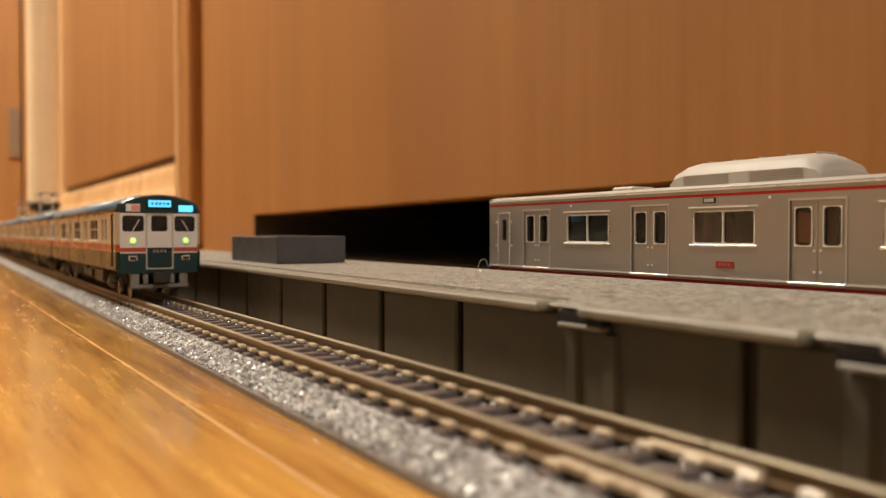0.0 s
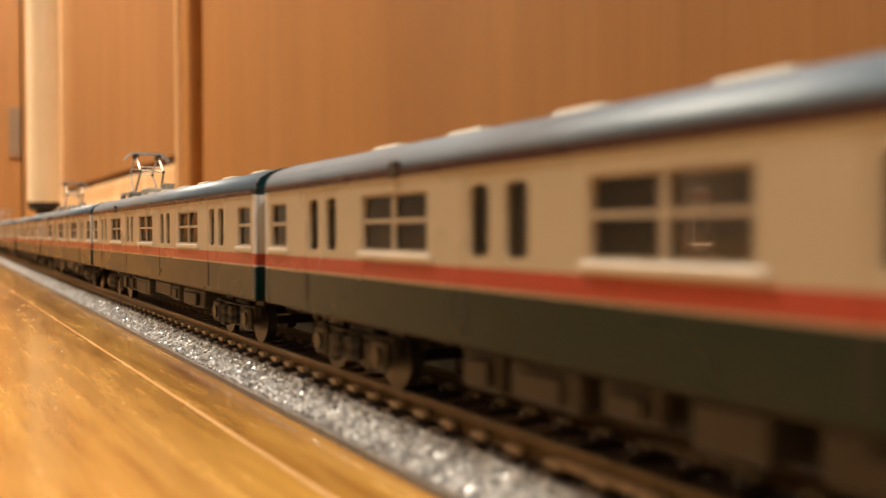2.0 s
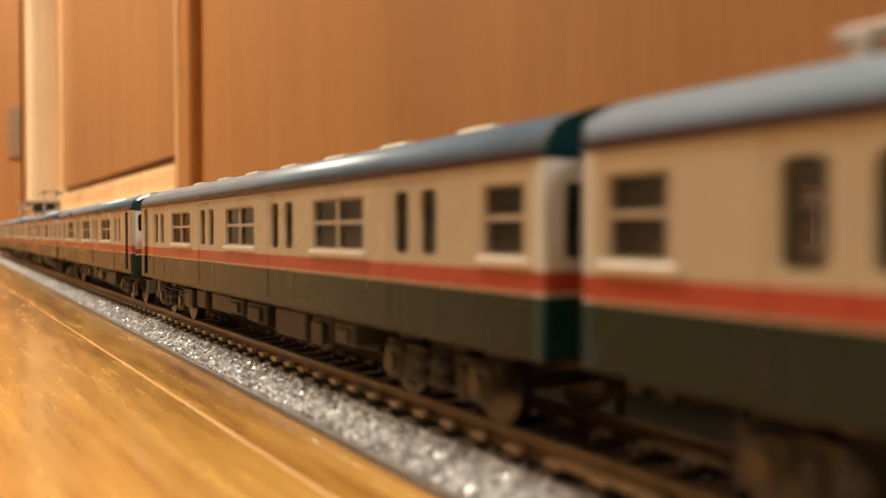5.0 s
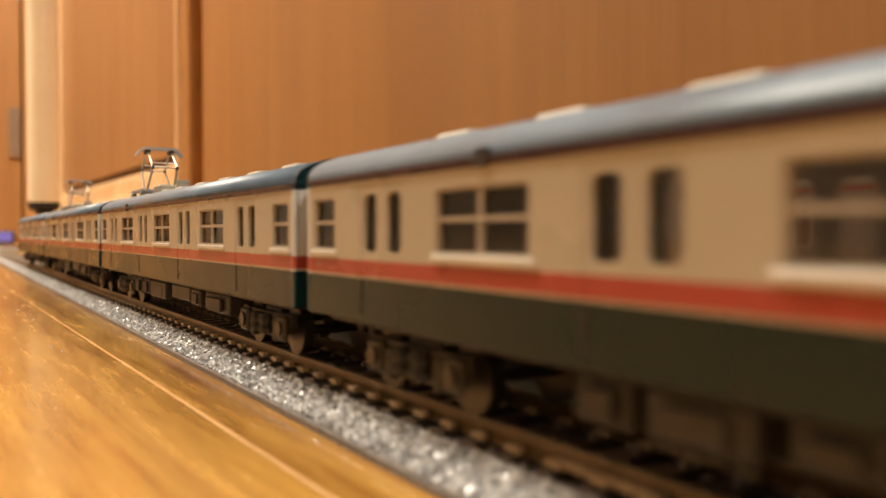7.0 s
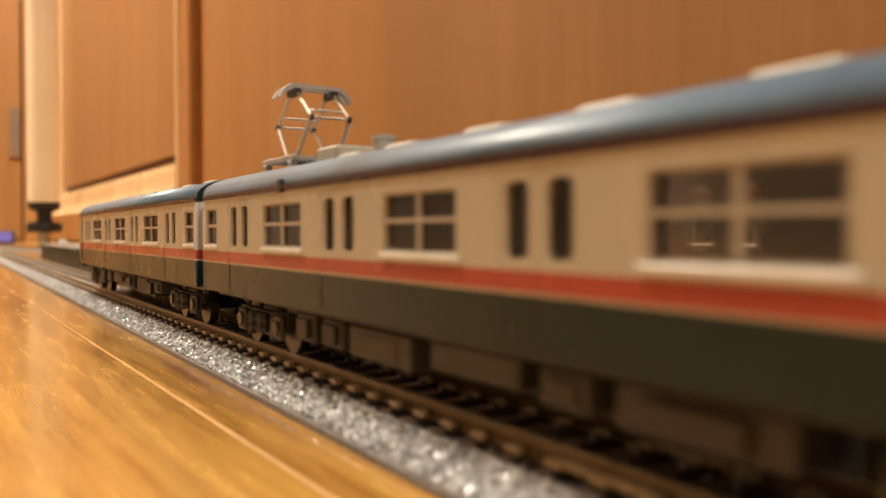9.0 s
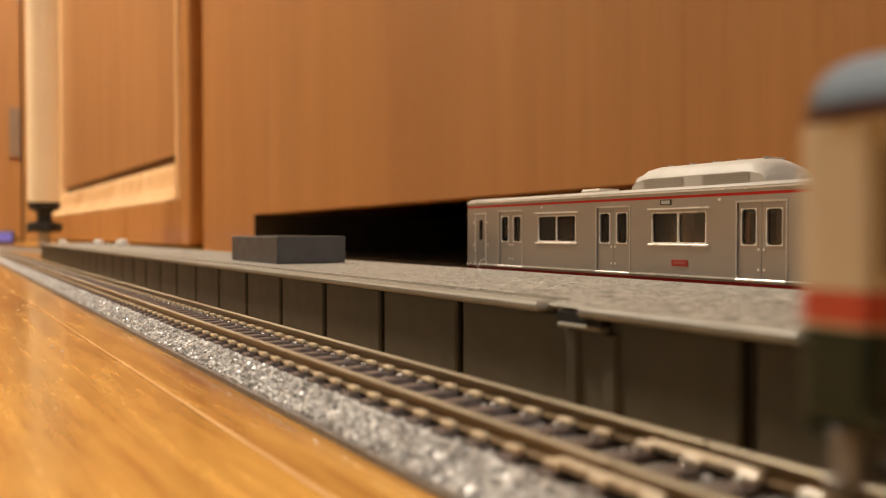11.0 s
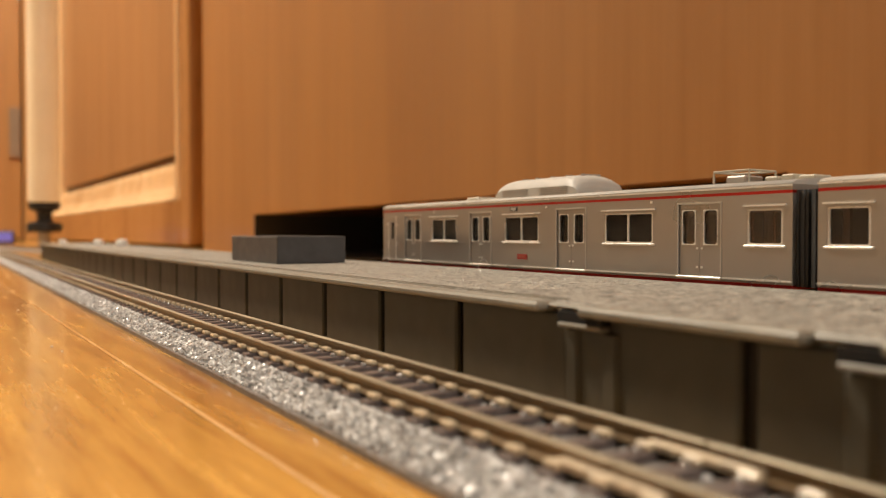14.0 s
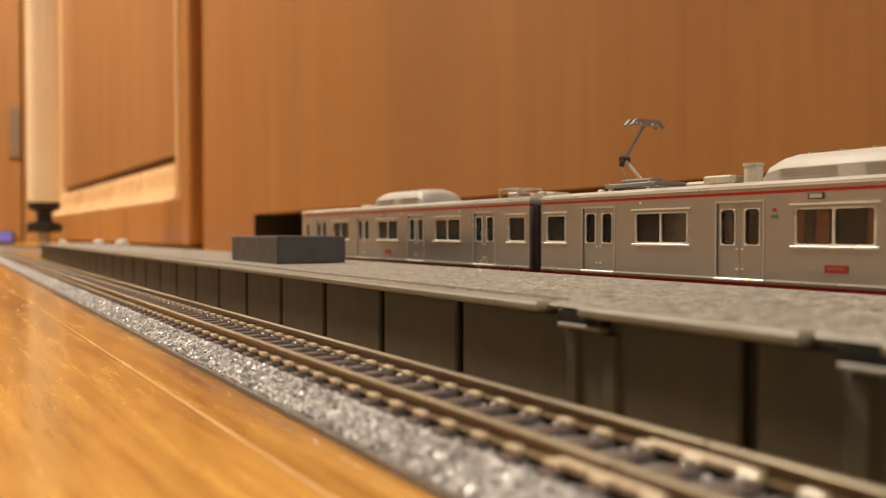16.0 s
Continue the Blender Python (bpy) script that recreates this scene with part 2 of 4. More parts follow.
def mesh_of(name, bm, mat, scale=1.0, smooth=False):
    if scale != 1.0:
        bmesh.ops.scale(bm, vec=(scale, scale * LONG, scale), verts=bm.verts)
    bmesh.ops.recalc_face_normals(bm, faces=bm.faces)
    me = bpy.data.meshes.new(name)
    bm.to_mesh(me)
    bm.free()
    me.materials.append(mat)
    if smooth:
        for p in me.polygons:
            p.use_smooth = True
    return me


def part(name, bm, mat, parent, label="", scale=1.0, smooth=False):
    ob = new(name, mesh_of(name, bm, mat, scale, smooth))
    ob.parent = parent
    return tagged(ob, label)


def boxes(*rows, bevel=0.0):
    bm = bmesh.new()
    for r in rows:
        box(bm, *r, bevel=bevel)
    return bm


def empty(name, label, category, group="", kind=""):
    ob = new(name)
    ob.empty_display_size = 0.01
    return tagged(ob, label, category, group, kind)


# ---- room ----
RX0, RX1, RY0, RY1, RH = -2.4, 0.72, -3.2, 2.62, 2.42
TC, RT, PLATZ, LEAN = 0.04175, 0.0056, 0.0124, 0.59
floor = tagged(new("floor", mesh_of("floor", boxes((RX0, RX1, RY0, RY1, -0.03, -0.004)), SHADEDARK)), "varnished orange-brown wooden strip floor", "floor", kind="structure")
for n, b in (("wall_north", (RX0 - 0.1, RX1 + 0.1, RY1, RY1 + 0.1, 0, RH)), ("wall_south", (RX0 - 0.1, RX1 + 0.1, RY0 - 0.1, RY0, 0, RH)),
             ("wall_west", (RX0 - 0.1, RX0, RY0, RY1, 0, RH)), ("wall_east", (RX1, RX1 + 0.1, RY0, RY1, 0, RH))):
    tagged(new(n, mesh_of(n, boxes(b), WALLPAINT)), "plain beige papered room wall", "wall", kind="structure")
tagged(new("ceiling", mesh_of("ceiling", boxes((RX0, RX1, RY0, RY1, RH, RH + 0.1)), WALLPAINT)), "plain pale ceiling", "ceiling", kind="structure")

lamp = empty("ceiling_lamp", "round white ceiling lamp with glowing diffuser", "lamp", "ceiling lamps")
lamp.matrix_basis = pose(*LAMPS[0][0])
bm = bmesh.new()
lathe(bm, [(0.27, 0.0), (0.28, 0.03), (0.26, 0.06)], 32)
part("housing", bm, WHITE, lamp)
bm = bmesh.new()
lathe(bm, [(0.18, -0.05), (0.25, -0.02), (0.265, 0.0)], 32)
part("diffuser", bm, LAMPGLOW, lamp, smooth=True)
copy_thing(lamp, pose(*LAMPS[1][0]))

# floor strips: the joint beside the track leans a little from it
PLANK = 0.0905
mesh = None
for i in range(-28, 8):
    if mesh is None:
        mesh = mesh_of("plank", boxes((0.0001, PLANK - 0.0001, RY0 - 0.05, RY1 + 0.05, -0.012, 0.0), bevel=0.00024), FLOORWOOD)
        # bevel faces get the paler wood: a painted glint along each joint
        mesh.materials.append(EDGEGLINT)
        for p in mesh.polygons:
            p.material_index = int(0.3 < abs(p.normal.x) < 0.9 and p.normal.z > 0.3)
    ob = new("plank", mesh)
    ob.parent = floor
    ob.matrix_basis = pose(0.0256 + i * PLANK, 0, 0, 0, 0, 1.63)

rnd = random.Random(8)
bm = bmesh.new()
for k in range(70):
    x, y, r = rnd.uniform(-0.06, 0.029), rnd.uniform(0.05, 0.55), rnd.uniform(0.00008, 0.00022)
    box(bm, x - r, x + r, y - r * rnd.uniform(0.8, 2.5), y + r, 0.00002, 0.00002 + r)
tagged(new("floor_dust", mesh_of("floor_dust", bm, WHITE)), "pale dust specks scattered on the wooden floor", "dust", kind="stuff")

# ---- cabinet, doors, post ----
cab = empty("cabinet", "large orange-brown wooden cabinet with a low dark foot recess", "cabinet")
cab.matrix_basis = pose(0.2057, 0, 0, 0, 0, -3.2)
part("front_panel", boxes((0, 0.02, -1.2, 0.985, 0.0387, 1.7), (0, 0.02, 0.752, 0.985, 0.0, 0.0387), (0, 0.02, -1.2, 0.149, 0.0, 0.0387)), CABWOOD, cab)
part("side_panel", boxes((0.0205, 0.40, 0.965, 0.984, 0.0, 1.7)), CABWOOD, cab)
part("side_panel", boxes((0.0205, 0.40, -1.2, -1.18, 0.0, 1.7)), CABWOOD, cab)
part("top", boxes((0.0, 0.40, -1.2, 0.985, 1.7005, 1.72)), CABWOOD, cab)
# added dark sheets: the foot recess's shade is put into their colour
part("recess_back_shade", boxes((0.30, 0.31, -1.17, 0.96, 0.0, 0.3)), SHADEDARK, cab)
part("recess_side_shade", boxes((0.0, 0.299, 0.7505, 0.7515, 0.0, 0.0386)), SHADEDARK, cab)
part("recess_floor_shade", boxes((0.021, 0.299, -1.17, 0.96, 0.0, 0.002)), SHADEDARK, cab)

door = empty("wardrobe", "framed wooden wardrobe front with a raised moulding round its panel", "wardrobe")
DW = 1.45
door.matrix_basis = pose(0.2647, 1.0704, 0, 0, 0, 1.72)
stile, mould = 0.046, 0.066
part("stile", boxes((0, 0.045, 0, stile, 0.004, 1.9), bevel=0.002), FRAMEWOOD, door)
part("stile", boxes((0, 0.045, DW - stile, DW, 0.004, 1.9), bevel=0.002), FRAMEWOOD, door)
part("bottom_rail", boxes((0, 0.045, stile + 0.0004, DW - stile - 0.0004, 0.004, 0.067), bevel=0.002), FRAMEWOOD, door)
part("top_rail", boxes((0, 0.045, stile + 0.0004, DW - stile - 0.0004, 1.84, 1.9), bevel=0.002), FRAMEWOOD, door)
part("panel", boxes((0.029, 0.041, stile + mould + 0.006, DW - stile - mould - 0.006, 0.1425, 1.765), bevel=0.004), PANELWOOD, door)
# board behind the gap, dark to paint the shadow line round the panel
part("groove", boxes((0.0415, 0.043, stile, DW - stile, 0.068, 1.84)), GROOVESHADE, door)
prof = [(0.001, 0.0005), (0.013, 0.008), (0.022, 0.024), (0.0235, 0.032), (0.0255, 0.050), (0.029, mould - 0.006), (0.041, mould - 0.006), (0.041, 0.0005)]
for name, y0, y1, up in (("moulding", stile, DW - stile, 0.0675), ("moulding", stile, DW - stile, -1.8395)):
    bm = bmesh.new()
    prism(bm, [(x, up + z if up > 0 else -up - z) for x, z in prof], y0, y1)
    part("moulding", bm, MOULDLIT, door, "sloping moulding with its highlight put into pale wood colour")
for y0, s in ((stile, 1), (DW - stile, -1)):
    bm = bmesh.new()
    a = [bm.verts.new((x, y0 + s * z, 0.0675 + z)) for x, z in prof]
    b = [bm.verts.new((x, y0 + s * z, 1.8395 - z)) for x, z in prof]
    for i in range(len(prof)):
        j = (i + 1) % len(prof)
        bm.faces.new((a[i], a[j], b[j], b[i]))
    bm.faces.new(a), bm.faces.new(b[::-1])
    part("moulding", bm, MOULDLIT, door, "sloping moulding with its highlight put into pale wood colour")
# bead added for the stile edge's highlight, which its pale colour paints
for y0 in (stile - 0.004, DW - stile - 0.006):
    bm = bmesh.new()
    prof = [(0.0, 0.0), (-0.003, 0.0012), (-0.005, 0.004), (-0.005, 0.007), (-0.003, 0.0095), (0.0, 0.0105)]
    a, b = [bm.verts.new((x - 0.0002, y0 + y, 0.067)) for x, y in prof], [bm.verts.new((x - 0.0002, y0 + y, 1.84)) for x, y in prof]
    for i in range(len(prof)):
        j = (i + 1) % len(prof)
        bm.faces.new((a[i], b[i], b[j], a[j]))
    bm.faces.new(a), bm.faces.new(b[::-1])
    part("bead", bm, MOULDLIT, door, "added rounded bead, pale as the lit stile edge")
tagged(new("door_jamb", mesh_of("door_jamb", boxes((0.325, 0.35, 0.99, 1.10, 0, 1.9)), CABWOOD)), "dark recessed wooden jamb beside the cabinet", "jamb", kind="structure")

back = empty("room_door", "plain orange-brown wooden door at the far wall", "door")
back.matrix_basis = pose(-0.60, 2.56, 0)
part("leaf", boxes((0, 0.765, 0, 0.035, 0.006, 2.0), bevel=0.002), CABWOOD, back)
part("stile", boxes((0.770, 1.05, -0.012, 0.035, 0.0, 2.04), bevel=0.002), FRAMEWOOD, back)
part("stile", boxes((-0.08, -0.004, -0.012, 0.035, 0.0, 2.04), bevel=0.002), FRAMEWOOD, back)
part("hinge", boxes((0.734, 0.762, -0.008, 0.0, 0.238, 0.378), bevel=0.001), HINGE, back, "dull grey metal hinge")

post = empty("post", "cream-painted post on a black adjustable foot", "post")
post.matrix_basis = pose(0.1066, 1.229, 0)
bm = bmesh.new()
lathe(bm, [(0.0195, 0.0630), (0.0208, 0.0645), (0.0208, 2.3)], 28)
part("shaft", bm, CREAMPAINT, post, smooth=False)
bm = bmesh.new()
lathe(bm, [(0.0205, 0.0630), (0.0200, 0.0540), (0.0105, 0.0500), (0.0095, 0.0400), (0.0115, 0.0370), (0.0222, 0.0350), (0.0230, 0.0260), (0.0215, 0.0220)][::-1], 28)
part("foot", bm, BLACKRUB, post, "black rubber adjustable foot", smooth=False)
bm = bmesh.new()
lathe(bm, [(0.008, 0.0), (0.008, 0.022)], 16)
part("pin", bm, METAL, post)

dev = empty("power_unit", "small dark box with a glowing blue panel on the floor", "device")
dev.matrix_basis = pose(0.028, 1.77, 0)
part("case", boxes((-0.05, 0.073, 0.002, 0.06, 0.0, 0.026), bevel=0.002), BLACKRUB, dev)
part("lit_panel", boxes((-0.045, 0.068, -0.001, 0.0015, 0.005, 0.023)), BLUEGLOW, dev, "glowing blue panel")

# ---- platform ----
plat = empty("platform", "grey plastic model station platform with overhanging edge strip", "model platform")
PX0, PX1, PY0, PY1 = 55.0, 97.5, -160.0, 684.0
part("deck", boxes((PX0 + 3.0, PX1 - 1.2, PY0, PY1, 10.9, 12.4), bevel=0.15), PLATTOP, plat, scale=MM)
# core darker than the panels, painting the shade in the gaps between them
part("core", boxes((PX0 + 3.4, PX1 - 3.0, PY0 + 1, PY1 - 0.6, 0.0, 10.8)), SHADEDARK, plat, scale=MM)
for a, b in ((PY0, 31.0), (37.1, 62.9), (69.2, 250.0), (250.15, 450.0), (450.15, PY1)):
    part("edge_strip", boxes((PX0, PX0 + 2.95, a, b, 11.3, 12.42), bevel=0.35), PLATLIP, plat, "paler worn edge strip", scale=MM)
for a, b in ((31.0, 37.1), (62.9, 69.2)):
    # solid black boxes paint the shade inside the joint openings
    part("joint_slot_shade", boxes((PX0 + 0.9, PX0 + 3.38, a - 3.0, a, 10.5, 11.24), (PX0 + 0.9, PX0 + 3.38, a + 0.02, b - 2.4, 10.5, 11.6)), SLOTSHADE, plat, scale=MM)
    part("joint_bridge", boxes((PX0 + 1.4, PX0 + 2.98, a + 0.05, b - 0.05, 11.75, 12.32), bevel=0.25), PLATLIP, plat, scale=MM)
    part("joint_clip", boxes((PX0 + 0.6, PX0 + 2.15, a - 3.1, b - 2.6, 9.95, 10.45), bevel=0.15), PLATLIP, plat, scale=MM)
    for c in (a - 3.2, b - 3.6):
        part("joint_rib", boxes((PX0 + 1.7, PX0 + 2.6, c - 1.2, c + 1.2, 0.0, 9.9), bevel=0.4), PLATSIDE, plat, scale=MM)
for x in (3.6, 5.1):
    part("edge_line", boxes((PX0 + x, PX0 + x + 0.3, 70.0, PY1, 12.38, 12.52), bevel=0.05), PLATLIP, plat, scale=MM)
part("far_edge_strip", boxes((PX1 - 1.15, PX1, PY0, PY1, 11.3, 12.4), bevel=0.2), PLATLIP, plat, scale=MM)
RIB = 22.6
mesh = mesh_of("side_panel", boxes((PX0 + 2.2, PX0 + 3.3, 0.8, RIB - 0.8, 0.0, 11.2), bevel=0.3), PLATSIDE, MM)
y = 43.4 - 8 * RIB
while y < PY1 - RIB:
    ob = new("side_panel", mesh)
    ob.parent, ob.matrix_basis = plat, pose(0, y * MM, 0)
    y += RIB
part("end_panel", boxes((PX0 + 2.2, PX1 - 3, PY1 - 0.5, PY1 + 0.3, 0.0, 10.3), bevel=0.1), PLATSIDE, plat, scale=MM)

blk = tagged(new("stair_block", mesh_of("stair_block", boxes((0.0683, 0.0870, 0.1894, 0.2273, 0.0124, 0.0194), bevel=0.00025), BLOCKGREY)), "matt dark grey plastic block lying on the platform", "block")
for x, y, r in ((0.083, 0.492, 0.0038), (0.0786, 0.547, 0.0034), (0.0693, 0.655, 0.0030)):
    bm = bmesh.new()
    lathe(bm, [(r, 0.0), (r, r * 0.5), (r * 0.8, r * 1.0), (r * 0.3, r * 1.15)], 14)
    ob = tagged(new("lamp_base", mesh_of("lamp_base", bm, WHITE)), "small white plastic knob standing on the platform", "knob", "knobs on the platform")
    ob.matrix_basis = pose(x, y, PLATZ)
rnd = random.Random(5)
verts, faces = [], []
for k in range(13000):
    y = 0.085 + 0.24 * rnd.random() ** 1.3
    x = rnd.uniform(0.0585, 0.0955)
    if rnd.random() > 0.35 + 0.65 * (0.5 + 0.5 * math.sin(x * 420 + 3 * math.sin(y * 95))):
        continue
    r = rnd.uniform(0.00005, 0.00017)
    n, a = len(verts), rnd.uniform(0, 6.3)
    for i in range(3):
        verts.append((x + r * math.cos(a + i * 2.1), y + r * rnd.uniform(0.7, 1.6) * math.sin(a + i * 2.1), PLATZ - 0.00002))
    verts.append((x + rnd.uniform(-r, r) * 0.5, y + rnd.uniform(-r, r) * 0.5, PLATZ + r * rnd.uniform(0.5, 1.1)))
    faces += [(n, n + 1, n + 3), (n + 1, n + 2, n + 3), (n + 2, n, n + 3)]
me = bpy.data.meshes.new("platform_grit")
me.from_pydata(verts, [], faces)
me.materials.append(GRIT)
tagged(new("platform_grit", me), "pale sparkling grit strewn on the platform top", "grit", kind="stuff")
cu = bpy.data.curves.new("dust_fibre", "CURVE")
cu.dimensions, cu.bevel_depth = "3D", 0.00005
for k in range(40):
    sp = cu.splines.new("POLY")
    x, y, a = rnd.uniform(0.059, 0.095), rnd.uniform(0.07, 0.30), rnd.uniform(0, 6.3)
    sp.points.add(7)
    for p in sp.points:
        p.co = (x, y, PLATZ + 0.00015 + 0.0002 * rnd.random(), 1)
        a += rnd.uniform(-0.7, 0.7)
        x, y = x + 0.0006 * math.cos(a), y + 0.0006 * math.sin(a)
cu.materials.append(FIBRE)
tagged(new("dust", cu), "pale dust fibres scattered on the platform top", "dust", kind="stuff")
cu = bpy.data.curves.new("hair_fibre", "CURVE")
cu.dimensions, cu.bevel_depth = "3D", 0.00004
sp = cu.splines.new("POLY")
sp.points.add(9)
for i, p in enumerate(sp.points):
    a = math.pi * i / 9
    p.co = (0.0962 - 0.0013 * math.cos(a), 0.1395, PLATZ + 0.0022 * math.sin(a), 1)
cu.materials.append(FIBRE)
tagged(new("hair_fibre", cu), "single curled dust fibre standing on the platform", "fibre")


# ---- track ----
def tie_mesh():
    bm = bmesh.new()
    box(bm, -6.75, 6.75, -0.95, 0.95, 2.5, 3.5, 0.12)
    for x in (-4.55, 4.55):
        for s in (-1, 1):
            box(bm, x + s * 1.0 - 0.45, x + s * 1.0 + 0.45, -0.9, 0.9, 3.52, 4.12, 0.16)
        s = 1 if x > 0 else -1
        lathe(bm, [(0.40, 3.48), (0.40, 3.62), (0.36, 3.78), (0.25, 3.9), (0.1, 3.96)], 10, (x - s * 2.1, 0, 0))
    me = mesh_of("tie", bm, TIE, MM)
    me.materials.append(CHAIR)
    me.materials.append(STUD)
    for p in me.polygons:
        if p.center.z > 0.003515:
            p.material_index, p.use_smooth = (1, False) if abs(p.center.x) > 0.0031 else (2, True)
    return me


TIES = tie_mesh()


def rail_outline(x):
    return [(x - 0.75, 3.5), (x - 0.7, 3.68), (x - 0.24, 3.85), (x - 0.24, 4.45), (x - 0.44, 4.6), (x - 0.44, 4.97), (x - 0.36, 5.06),
            (x + 0.36, 5.06), (x + 0.44, 4.97), (x + 0.44, 4.6), (x + 0.24, 4.45), (x + 0.24, 3.85), (x + 0.7, 3.68), (x + 0.75, 3.5)]


def build_track(xc, near, far=RY1 * 1000 - 120):
    tr = empty("track", "model railway track with brown rails on grey moulded ballast", "model track", "tracks")
    tr.matrix_basis = pose(xc, 0, 0)
    rim = 10.35 if near else 9.25
    bm = bmesh.new()
    prism(bm, [(-rim, 0.0), (-rim, 0.7), (0.15 - rim, 0.85), (0.75 - rim, 0.9), (-7.1, 2.85), (7.1, 2.85), (rim - 0.75, 0.9), (rim - 0.15, 0.85), (rim, 0.7), (rim, 0.0)], RY0 * 1000 + 5, far)
    part("bed", bm, BEDPLASTIC, tr, scale=MM)
    for x in (-4.55, 4.55):
        for a, b in ((RY0 * 1000 + 5, 37.9), (38.1, 318.0), (318.2, 598.0), (598.2, far)):
            bm = bmesh.new()
            prism(bm, rail_outline(x), a, b)
            ob = part("rail", bm, RAIL, tr, scale=MM)
            ob.data.materials.append(RAILTOP)
            for p in ob.data.polygons:
                p.material_index = int(p.center.z > 0.00495)
        part("rail_joiner", boxes((x - 1.1, x + 1.1, 33.0, 43.0, 3.55, 4.35), bevel=0.2), JOINER, tr, "pale metal rail joiner", scale=MM)
    n0, n1, step = -14, 250, 4.6
    rest = bmesh.new()
    for i in range(-560, 470):
        y = (i + 0.35) * step
        if y < RY0 * 1000 + 8 or y > far - 5:
            continue
        if near and n0 <= i < n1:
            ob = new("tie", TIES)
            ob.parent, ob.matrix_basis = tr, pose(0, y * MM, 0)
        else:
            box(rest, -7.0, 7.0, y - 0.95, y + 0.95, 2.7, 3.5)
    tagged(part("far_ties", rest, TIE, tr, scale=MM), kind="stuff")
    if near:
        r = random.Random(3)
        verts, faces = [], []
        base = [(1, 0, 0), (-1, 0, 0), (0, 1, 0), (0, -1, 0), (0, 0, 1), (0, 0, -1)]
        tri = [(0, 2, 4), (2, 1, 4), (1, 3, 4), (3, 0, 4), (2, 0, 5), (1, 2, 5), (3, 1, 5), (0, 3, 5)]
        for k in range(26000):
            y = -40 + 1000 * r.random() ** 1.6
            if r.random() < 0.86:
                x = r.uniform(-10.0, -6.6)
                z = 0.9 + max(0.0, min(1.0, (x + 9.95) / 2.85)) * 1.95
            else:
                x = r.uniform(-6.5, 9.0)
                z = 2.85 if x < 7.1 else 0.85 + (9.0 - x) / 1.9 * 2.0
                if abs((y / step - 0.35) % 1.0 - 0.0) < 0.24 or (y / step - 0.35) % 1.0 > 0.76:
                    continue
            s = r.uniform(0.2, 0.46)
            t = Euler((r.random() * 6, r.random() * 6, r.random() * 6)).to_matrix()
            n = len(verts)
            for b in base:
                v = t @ Vector(b) * s * r.uniform(0.7, 1.2)
                verts.append(((x + v.x) * MM, (y + v.y) * MM, (z + 0.1 + v.z * 0.8) * MM))
            faces += [tuple(n + q for q in f) for f in tri]
        me = bpy.data.meshes.new("ballast")
        me.from_pydata(verts, [], faces)
        me.materials.append(BALLAST)
        ob = new("ballast", me)
        ob.parent = tr
        tagged(ob, "rough pale grey ballast stones", kind="stuff")
    return tr


near_track = build_track(TC, True)
near_track.matrix_basis = pose(TC, 0, 0, 0, 0, LEAN)
SC = 0.1041 + 0.00935
build_track(SC, False, 700.0)


def sweep(name, outline, centre, a, b, n, mat, parent):
    """An outline of (x, z) in mm carried along a bending centre line."""
    bm = bmesh.new()
    rings = []
    for i in range(n + 1):
        y = a + (b - a) * i / n
        rings.append([bm.verts.new((centre(y) + x, y, z)) for x, z in outline])
    for p, q in zip(rings, rings[1:]):
        for i in range(len(outline)):
            j = (i + 1) % len(outline)
            bm.faces.new((p[i], p[j], q[j], q[i]))
    bm.faces.new(rings[0][::-1]), bm.faces.new(rings[-1])
    return part(name, bm, mat, parent, scale=MM)


def branch_line(y):
    t = max(0.0, min(1.0, (y - 700.0) / 560.0))
    return 1000 * (SC + (0.047 - SC) * t * t * (3 - 2 * t))


branch = empty("branch_track", "curved model track leading off past the platform end", "model track", "tracks")
sweep("bed", [(-9.25, 0.0), (-9.0, 0.85), (-7.1, 2.25), (7.1, 2.25), (9.0, 0.85), (9.25, 0.0)], branch_line, 700.3, 1700, 40, BEDPLASTIC, branch)
for x in (-4.55, 4.55):
    sweep("rail", rail_outline(x), branch_line, 700.3, 1700, 40, RAIL, branch)

# ---- model trains: car space in mm, origin on the rail tops at the car's front ----
GREEN_PITCH, SILVER_PITCH, LONG = 128.4, 133.5, 1.0
HW, E0, E1 = 9.35, 2.0, 131.5


def side_place(s):
    return lambda a, b, d: (s * (HW - d), a, b)


